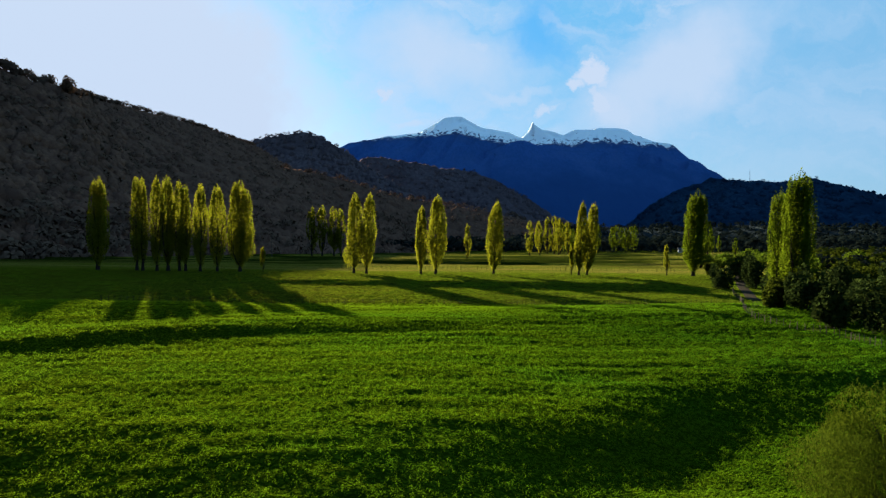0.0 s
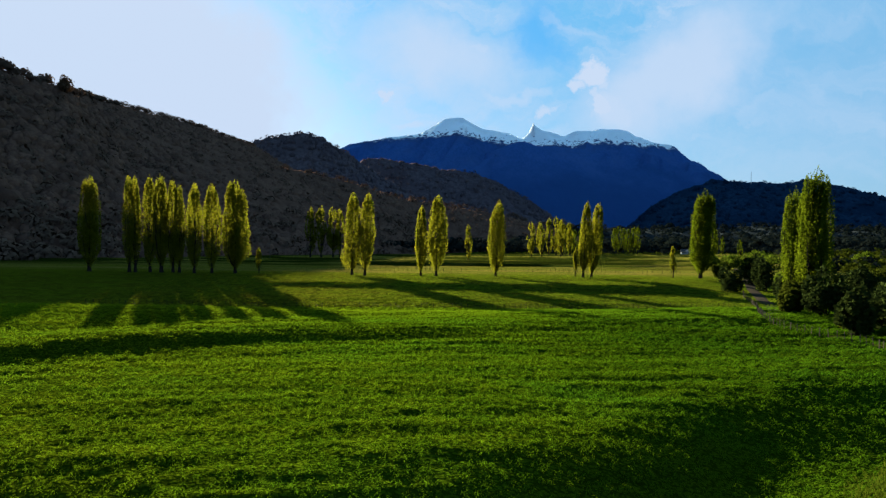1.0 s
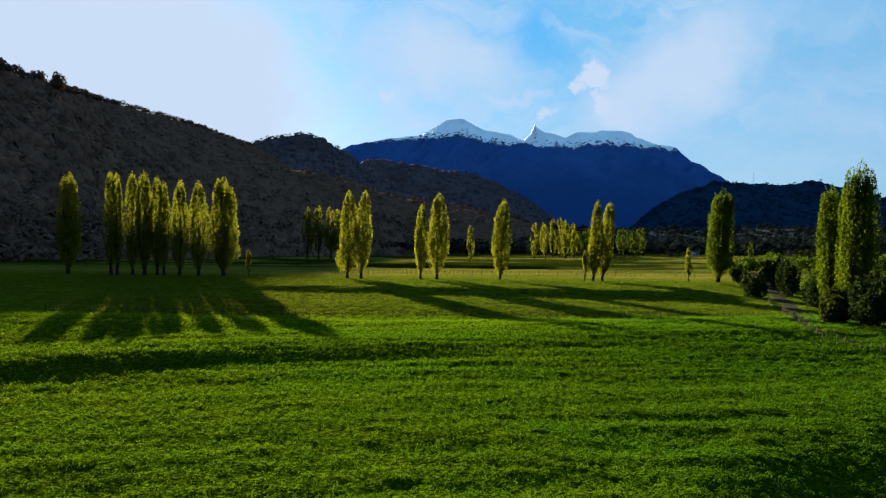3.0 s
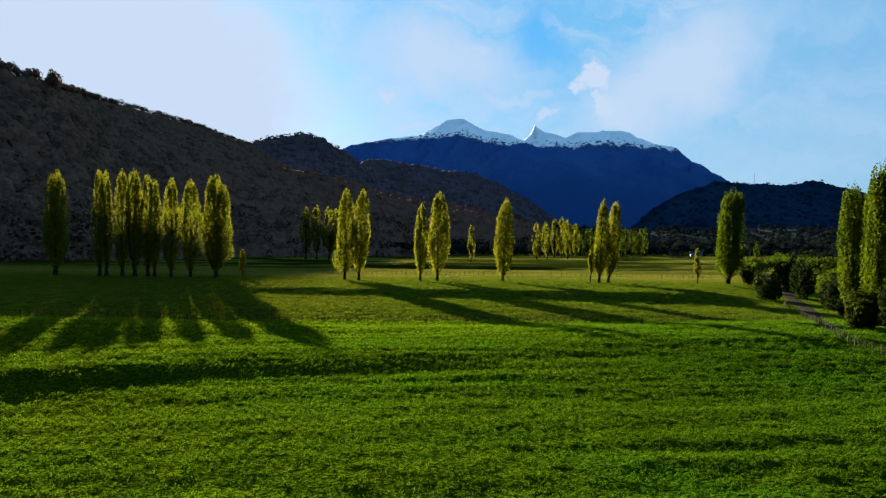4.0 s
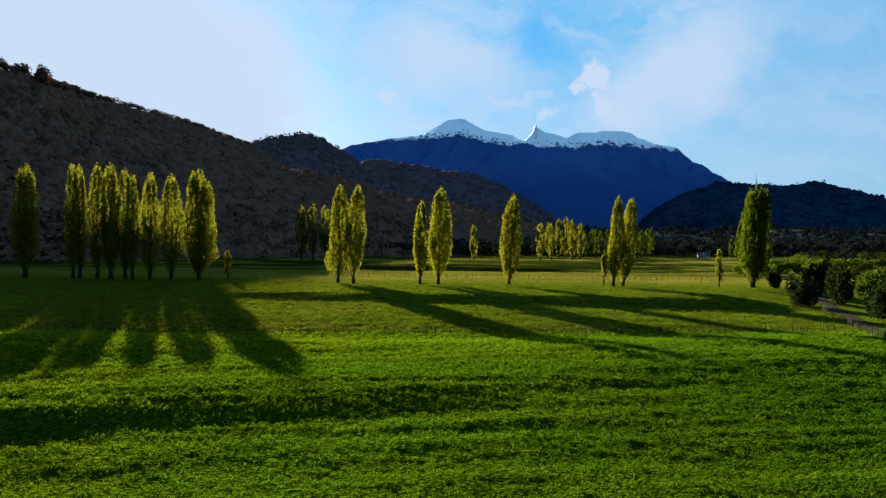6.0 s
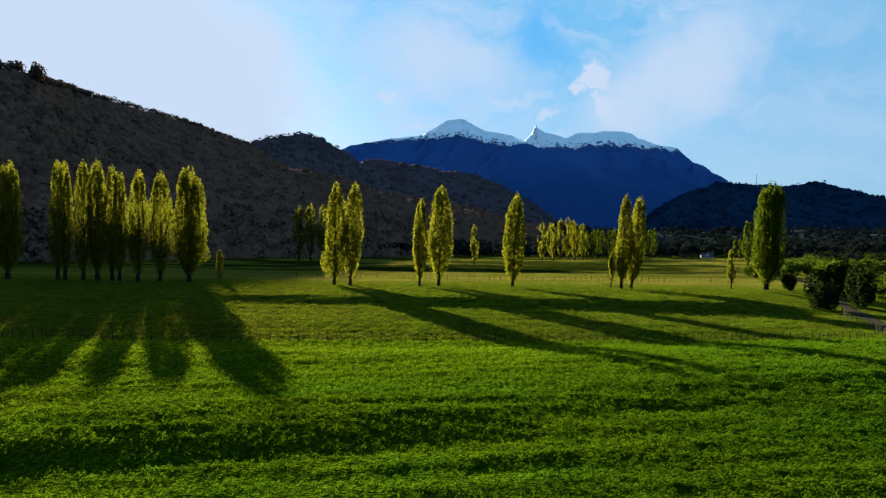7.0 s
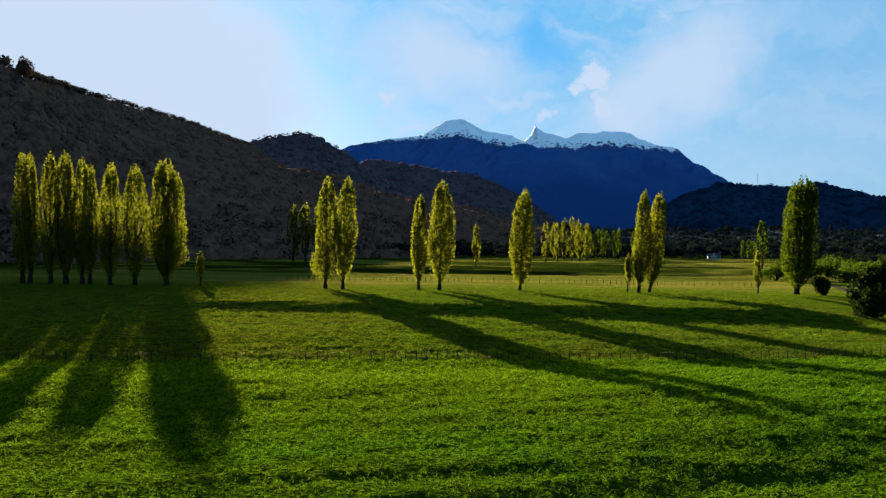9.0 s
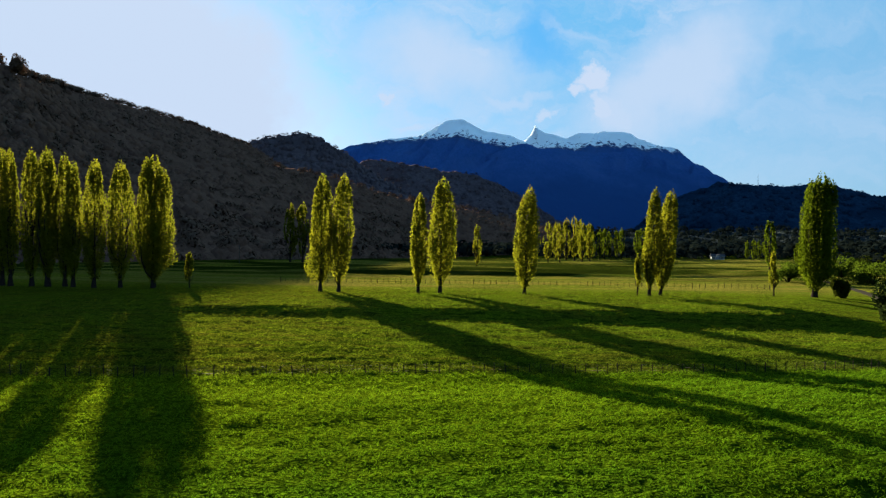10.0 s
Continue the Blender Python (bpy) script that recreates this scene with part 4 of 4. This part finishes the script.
# ---- woods: too many trees to count, one object each ----
def wood_template(seed, clumps=24, fine=1.0):
    """A domed, ragged crown of leaf clumps that lie along its outside."""
    rng = np.random.default_rng(seed)
    d = rng.normal(size=(clumps, 3))
    d[:, 2] = np.abs(d[:, 2]) * 1.1 - 0.35
    d /= np.linalg.norm(d, axis=1, keepdims=True)
    p = d * rng.uniform(0.8, 1.12, (clumps, 1)) * np.array([0.42, 0.42, 0.44]) + np.array([0, 0, 0.52])
    out = d + rng.normal(0, 0.28, (clumps, 3))
    a = np.cross(out, rng.normal(size=(clumps, 3)))
    a /= np.linalg.norm(a, axis=1, keepdims=True)
    b = np.cross(a, out)
    b /= np.linalg.norm(b, axis=1, keepdims=True)
    size = rng.uniform(0.11, 0.19, (clumps, 1)) * fine
    a, b = a * size, b * size * 0.9
    return np.stack([p - a, p + b, p + a, p - b], 1).reshape(-1, 3), np.arange(4 * clumps).reshape(clumps, 4)


def wood(name, spots, mat, label, seed, clumps=24, fine=1.0):
    """spots: rows of x, y, z, height, width."""
    rng = np.random.default_rng(seed)
    forms = [wood_template(seed + k, clumps, fine) for k in range(9)]
    vs, qs, ns, at = [], [], [], 0
    for x, y, z, h, w in spots:
        v, q = forms[rng.integers(9)]
        a = rng.uniform(0, 2 * math.pi)
        c, s = math.cos(a) * w, math.sin(a) * w
        vs.append(np.stack([x + v[:, 0] * c - v[:, 1] * s, y + v[:, 0] * s + v[:, 1] * c, z + v[:, 2] * h], 1))
        ns.append((vs[-1] - np.array([x, y, z + 0.35 * h])) / np.array([w, w, h]))
        qs.append(q + at)
        at += len(v)
    me = mesh_of(name, np.concatenate(vs), np.concatenate(qs), mat=mat)
    normals = np.concatenate(ns) * 0.55 + np.array([0.0, -0.15, 0.8])
    me.normals_split_custom_set_from_vertices((normals / np.linalg.norm(normals, axis=1, keepdims=True)).tolist())
    return tagged(new(name, me), label, "woodland", kind="stuff")


def canopy(name, spots, mat, label, seed, sides=8):
    """A closed forest canopy: lumpy, lopsided crowns that run into one another."""
    rng = np.random.default_rng(seed)
    forms = []
    for k in range(10):
        rows, ang = [], np.linspace(0, 2 * math.pi, sides, endpoint=False) + rng.uniform(0, 1)
        for h, r in ((0.0, 0.44), (0.3, 0.52), (0.58, 0.46), (0.82, 0.30), (0.97, 0.12)):
            rr = r * rng.uniform(0.72, 1.25, sides)
            rows.append(np.stack([np.cos(ang) * rr, np.sin(ang) * rr, h + rng.uniform(-0.07, 0.07, sides)], 1))
        rows.append(np.tile([0.0, 0.0, 1.0], (sides, 1)) + rng.normal(0, 0.03, (sides, 3)))
        rows = np.array(rows) + np.linspace(0, 1, 6)[:, None, None] * np.array([rng.uniform(-0.15, 0.15), rng.uniform(-0.15, 0.15), 0])
        forms.append(rows.reshape(-1, 3))
    quads = np.array([(r * sides + c, r * sides + (c + 1) % sides, (r + 1) * sides + (c + 1) % sides, (r + 1) * sides + c) for r in range(5) for c in range(sides)])
    vs, qs = [], []
    for i, (x, y, z, h, w) in enumerate(spots):
        v = forms[rng.integers(10)]
        a = rng.uniform(0, 2 * math.pi)
        c, s = math.cos(a) * w, math.sin(a) * w
        vs.append(np.stack([x + v[:, 0] * c - v[:, 1] * s, y + v[:, 0] * s + v[:, 1] * c, z + v[:, 2] * h], 1))
        qs.append(quads + i * sides * 6)
    return tagged(new(name, mesh_of(name, np.concatenate(vs), np.concatenate(qs), mat=mat)), label, "woodland", kind="stuff")


def on_hill(pts, count, low, high, h, seed, crest=0.0, sink=0.42):
    """Spots spread over the front of a hill, some of them along its crest."""
    rng = np.random.default_rng(seed)
    m = (len(pts) * 3 + 3) // 4
    out = []
    for k in range(count):
        v = 1.0 if rng.random() < crest else rng.uniform(low, high)
        i, j = min(int(v * (m - 1)), m - 2), rng.integers(pts.shape[1] - 1)
        f, g = v * (m - 1) - i, rng.random()
        p = (pts[i, j] * (1 - g) + pts[i, j + 1] * g) * (1 - f) + (pts[i + 1, j] * (1 - g) + pts[i + 1, j + 1] * g) * f
        t = h * rng.uniform(0.55, 1.25)
        out.append((p[0], p[1], p[2] - (0.2 if v == 1.0 else sink) * t, t, t * rng.uniform(0.85, 1.35)))
    return out


trees = on_hill(hill_pts, 900, 0.0, 1.0, 8.5, 74, 0.6) + on_hill(hill_pts, 900, 0.0, 0.99, 7.5, 85, 0.0, 0.55) + on_hill(hill_pts, 500, 0.0, 0.22, 9.0, 73, 0.0, 0.2) + on_hill(spur_pts, 260, 0.0, 1.0, 9.0, 75, 0.3)
canopy("forest", on_hill(hill_pts, 3600, 0.0, 0.99, 9.0, 61, 0.0, 0.68) + on_hill(spur_pts, 1100, 0.0, 0.98, 9.0, 62, 0.0, 0.68), FOREST_NEAR, "closed dark forest canopy on the hillsides", 60, 6)
wood("forest", trees, WOOD_LEAF, "dark ragged trees on the hillsides and their crests", 63, 44, 0.62)
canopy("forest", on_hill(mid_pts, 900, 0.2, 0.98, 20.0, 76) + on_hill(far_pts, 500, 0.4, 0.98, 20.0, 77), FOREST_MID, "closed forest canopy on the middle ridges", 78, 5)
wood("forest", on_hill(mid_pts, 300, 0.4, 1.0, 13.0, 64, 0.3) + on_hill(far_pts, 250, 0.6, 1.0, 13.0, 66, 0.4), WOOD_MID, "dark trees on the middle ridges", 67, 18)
canopy("forest", on_hill(right_pts, 900, 0.05, 0.98, 19.0, 79), FOREST_HAZE, "closed forest canopy on the hill across the valley, painted haze blue", 81, 5)
wood("forest", on_hill(right_pts, 400, 0.2, 1.0, 11.0, 65, 0.35), WOOD_HAZE, "trees on the hill across the valley, painted haze blue", 68, 18)
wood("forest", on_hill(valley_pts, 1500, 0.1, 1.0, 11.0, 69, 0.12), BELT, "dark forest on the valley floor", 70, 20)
rng = np.random.default_rng(71)
belt = []
for k in range(1500):
    x = rng.uniform(-60, 800)
    y = 505 + rng.random() ** 1.4 * 190 + 0.05 * abs(x)
    h = rng.uniform(7, 17) * (0.8 + 0.3 * (y - 505) / 200)
    belt.append((x, y, land_at(x, y) - 1, h, h * rng.uniform(0.8, 1.3)))
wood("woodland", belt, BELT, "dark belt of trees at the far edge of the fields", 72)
belt = []
for k in range(260):
    x = rng.uniform(60, 420)
    y = 470 + rng.uniform(0, 60) + 0.1 * abs(x - 200)
    h = rng.uniform(3, 7)
    if 196 < x < 224 and y < 503:
        continue
    belt.append((x, y, land_at(x, y) - 0.5, h, h * rng.uniform(0.9, 1.5)))
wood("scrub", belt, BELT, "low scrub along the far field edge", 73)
for leaf, seed, words in ((BELT, 82, "dark scrub beyond the farm track"), (WILLOW, 84, "dull green scrub beyond the farm track")):
    rng = np.random.default_rng(seed)
    belt = []
    for k in range(330):
        y = rng.uniform(185, 470)
        x = 0.56 * y + 12 + rng.random() ** 1.3 * 260
        h = rng.uniform(3.0, 7.5)
        belt.append((x, y, land_at(x, y) - 0.6, h, h * rng.uniform(0.9, 1.5)))
    wood("scrub", belt, leaf, words, seed + 1, 40, 0.75)


# ---- track and fences ----
def ribbon(name, line, wide, lift, mat, step=1.0):
    line = np.array(line, float)
    d = np.concatenate([[0], np.cumsum(np.linalg.norm(np.diff(line, axis=0), axis=1))])
    t = np.arange(0, d[-1], step)
    x, y = np.interp(t, d, line[:, 0]), np.interp(t, d, line[:, 1])
    for _ in range(6):
        x[1:-1], y[1:-1] = (x[:-2] + x[1:-1] * 2 + x[2:]) / 4, (y[:-2] + y[1:-1] * 2 + y[2:]) / 4
    dx, dy = np.gradient(x), np.gradient(y)
    n = np.hypot(dx, dy)
    rows = []
    for k in np.linspace(-0.5, 0.5, 7):
        w = wide * (1 + 0.12 * waves(t, 0 * t + k * 9, 5, 2, 81))
        px, py = x + dy / n * k * w, y - dx / n * k * w
        rows.append(np.stack([px, py, land(px, py) + lift - 0.05 * (abs(k) > 0.45)], 1))
    return mesh_of(name, np.array(rows).reshape(-1, 3), grid_faces(7, len(t)), mat=mat)


TRACK = [(58, 50), (56.2, 60), (56, 70), (54.8, 76), (52.6, 80.5), (51.0, 84.5), (51.2, 89), (53.2, 94.5), (57.6, 102.5), (64.6, 115.5), (69.3, 123.5), (73, 133), (77, 141.5), (84, 158), (90, 171), (97, 184), (108, 205), (125, 245)]
tagged(new("road", ribbon("road", TRACK, 2.5, 0.05, GRAVEL)), "dark gravel farm track between fence and shrubs", "track", kind="structure")


def box_mesh(name, wide, deep, high, mat):
    bm = bmesh.new()
    bmesh.ops.create_cube(bm, size=1.0)
    for v in bm.verts:
        v.co = Vector((v.co.x * wide, v.co.y * deep, (v.co.z + 0.5) * high))
        if v.co.z > high * 0.9:
            v.co.x *= 0.88
            v.co.y *= 0.88
    bmesh.ops.bevel(bm, geom=list(bm.edges), offset=min(wide, deep) * 0.12, segments=1, affect="EDGES")
    me = bpy.data.meshes.new(name)
    bm.to_mesh(me)
    bm.free()
    me.materials.append(mat)
    return me


def fence(line, every, big_each, tall, thick, label, seed, wood_mat, wires=(0.35, 0.65, 0.95)):
    """Posts and thinner battens along a line, with wires between them."""
    rng = np.random.default_rng(seed)
    line = np.array(line, float)
    d = np.concatenate([[0], np.cumsum(np.linalg.norm(np.diff(line, axis=0), axis=1))])
    base = tagged(new("fence"), label, "fence")
    base.location = (*line[0], land_at(*line[0]))
    big, small = box_mesh("post", thick, thick, tall + 0.4, wood_mat), box_mesh("batten", thick * 0.7, thick * 0.6, tall * 0.92 + 0.1, wood_mat)
    spots = []
    for k in range(int(d[-1] / every)):
        s = k * every + rng.uniform(-0.12, 0.12) * every
        x, y = np.interp(s, d, line[:, 0]), np.interp(s, d, line[:, 1])
        z = land_at(x, y)
        post = k % big_each == 0
        ob = part("post" if post else "batten", big if post else small, None, base)
        m = Matrix.Translation((x, y, z - (0.4 if post else -0.08))) @ Euler((rng.normal(0, 0.05), rng.normal(0, 0.05), rng.uniform(0, 3))).to_matrix().to_4x4() @ Matrix.Scale(rng.uniform(0.88, 1.1), 4, (0, 0, 1))
        ob.matrix_parent_inverse = base.matrix_basis.inverted()
        ob.matrix_basis = m
        if post:
            spots.append((x, y, z))
    for w in wires:
        v, q = tube([(x, y, z + tall * w) for x, y, z in spots], [0.008] * len(spots), 4)
        ob = part("wire", mesh_of("wire", v, q, mat=WIRE), None, base)
        ob.matrix_parent_inverse = base.matrix_basis.inverted()
    return base


fence([(-62, 101.5), (-30, 103.7), (-20.7, 104.9), (-7.6, 107.6), (4.8, 109.8), (20.7, 111.3), (36, 113.2), (47, 115.3), (59.5, 116.5)], 1.12, 6, 0.95, 0.10, "old post and wire fence across the meadow", 91, BACKLIT_POST)
fence([(53.5, 50), (52.3, 60), (52.4, 68), (53, 74), (52.0, 77.6), (50.4, 79.6), (48.6, 81.4), (47.8, 83.6), (48.2, 87), (49.2, 91), (53.2, 99.6), (62.0, 115.8), (67.4, 127.5), (71.6, 138.5), (76, 147)], 0.95, 4, 1.1, 0.12, "weathered post and wire fence along the track", 92, POST)
fence([(-45, 204), (0, 206), (40, 205), (85, 200)], 1.6, 4, 1.2, 0.13, "thin post and wire fence beyond the poplars", 93, BACKLIT_POST)


# ---- house at the far field edge, and a mast on the hill ----
def house(x, y, turn):
    base = tagged(new("house"), "small white farmhouse with dark gabled roof among trees", "house")
    base.matrix_basis = Matrix.Translation((x, y, land_at(x, y))) @ Matrix.Rotation(turn, 4, "Z") @ Matrix.Scale(0.82, 4)
    bm = bmesh.new()
    v = [bm.verts.new(c) for c in ((-5.5, -3.5, -0.5), (5.5, -3.5, -0.5), (5.5, 3.5, -0.5), (-5.5, 3.5, -0.5), (-5.5, -3.5, 3.0), (5.5, -3.5, 3.0), (5.5, 3.5, 3.0), (-5.5, 3.5, 3.0), (-5.5, 0, 5.2), (5.5, 0, 5.2))]
    for f in ((0, 1, 5, 4), (2, 3, 7, 6), (1, 2, 6, 9, 5), (3, 0, 4, 8, 7)):
        bm.faces.new([v[i] for i in f])
    part("wall", bm, WALL, base)
    for side in (-1, 1):
        bm = bmesh.new()
        bmesh.ops.create_cube(bm, size=1.0)
        bm.transform(Matrix.Translation((0, side * 2.05, 4.08)) @ Matrix.Rotation(-side * math.atan2(2.2, 3.5), 4, "X") @ Matrix.Diagonal((12.2, 4.9, 0.16, 1)))
        part("roof", bm, ROOF, base)
    bm = bmesh.new()
    g = [bm.verts.new(c) for c in ((-2.2, -5.0, -0.5), (2.2, -5.0, -0.5), (2.2, -5.0, 2.8), (0, -5.0, 4.7), (-2.2, -5.0, 2.8))]
    bm.faces.new(g)
    ext = bmesh.ops.extrude_face_region(bm, geom=list(bm.faces))
    bmesh.ops.translate(bm, vec=(0, 3, 0), verts=[e for e in ext["geom"] if isinstance(e, bmesh.types.BMVert)])
    porch = part("porch", bm, WALL, base)
    for side in (-1, 1):
        bm = bmesh.new()
        bmesh.ops.create_cube(bm, size=1.0)
        bm.transform(Matrix.Translation((side * 1.22, -3.6, 3.82)) @ Matrix.Rotation(side * math.atan2(1.9, 2.2), 4, "Y") @ Matrix.Diagonal((3.25, 3.4, 0.14, 1)))
        part("porch_roof", bm, ROOF, porch)
    pane = box_mesh("window", 1.1, 0.1, 1.2, DARK_GLASS)
    sill, jamb = box_mesh("window_sill", 1.4, 0.24, 0.12, WALL), box_mesh("window_frame", 0.12, 0.16, 1.28, WALL)
    for wx, wy in ((-4.2, -3.54), (-3.0, -3.54), (3.0, -3.54), (4.2, -3.54), (-1.0, -5.04), (1.0, -5.04)):
        ob = part("window", pane, None, base)
        ob.location = (wx, wy, 1.0)
        part("window_sill", sill, None, ob).location = (0, -0.06, -0.12)
        for fx in (-0.56, 0.56):
            part("window_frame", jamb, None, ob).location = (fx, -0.03, -0.02)
    bm = bmesh.new()
    bmesh.ops.create_cube(bm, size=1.0)
    bm.transform(Matrix.Translation((2.5, 0.8, 5.2)) @ Matrix.Diagonal((0.7, 0.7, 1.6, 1)))
    part("chimney", bm, ROOF, base)


house(210.0, 490.0, radians(-20))
mast = tagged(new("radio_mast"), "thin steel radio mast on the wooded hilltop", "mast")
mast.location = (1413, 2590, 270)
bars = [tube([(a, b, 0), (a * 0.3, b * 0.3, 60)], [0.5, 0.3], 4) for a, b in ((-2, -1.2), (2, -1.2), (0, 2.2))]
part("lattice", mesh_of("lattice", *join(bars), mat=STEEL), None, mast)
braces = [tube([(-2 * f, -1.2 * f, 60 * (1 - f) / 0.7), (2 * f, -1.2 * f, 60 * (1 - f) / 0.7 + 3)], [0.25, 0.25], 4) for f in np.linspace(0.35, 1, 9)]
part("brace", mesh_of("brace", *join(braces), mat=STEEL), None, mast)


# ---- lone pole at the foot of the western hill ----
pole = tagged(new("utility_pole"), "pale wooden utility pole at the forest edge", "pole")
pole.location = (-96.7, 316.0, land_at(-96.7, 316.0))
part("pole_shaft", mesh_of("pole_shaft", *tube([(0, 0, -0.8), (0, 0, 4.0), (0.03, 0, 9.0)], [0.17, 0.15, 0.11], 8), mat=POST), None, pole)
part("crossarm", box_mesh("crossarm", 1.8, 0.12, 0.14, POST), None, pole).location = (0.03, 0, 8.4)
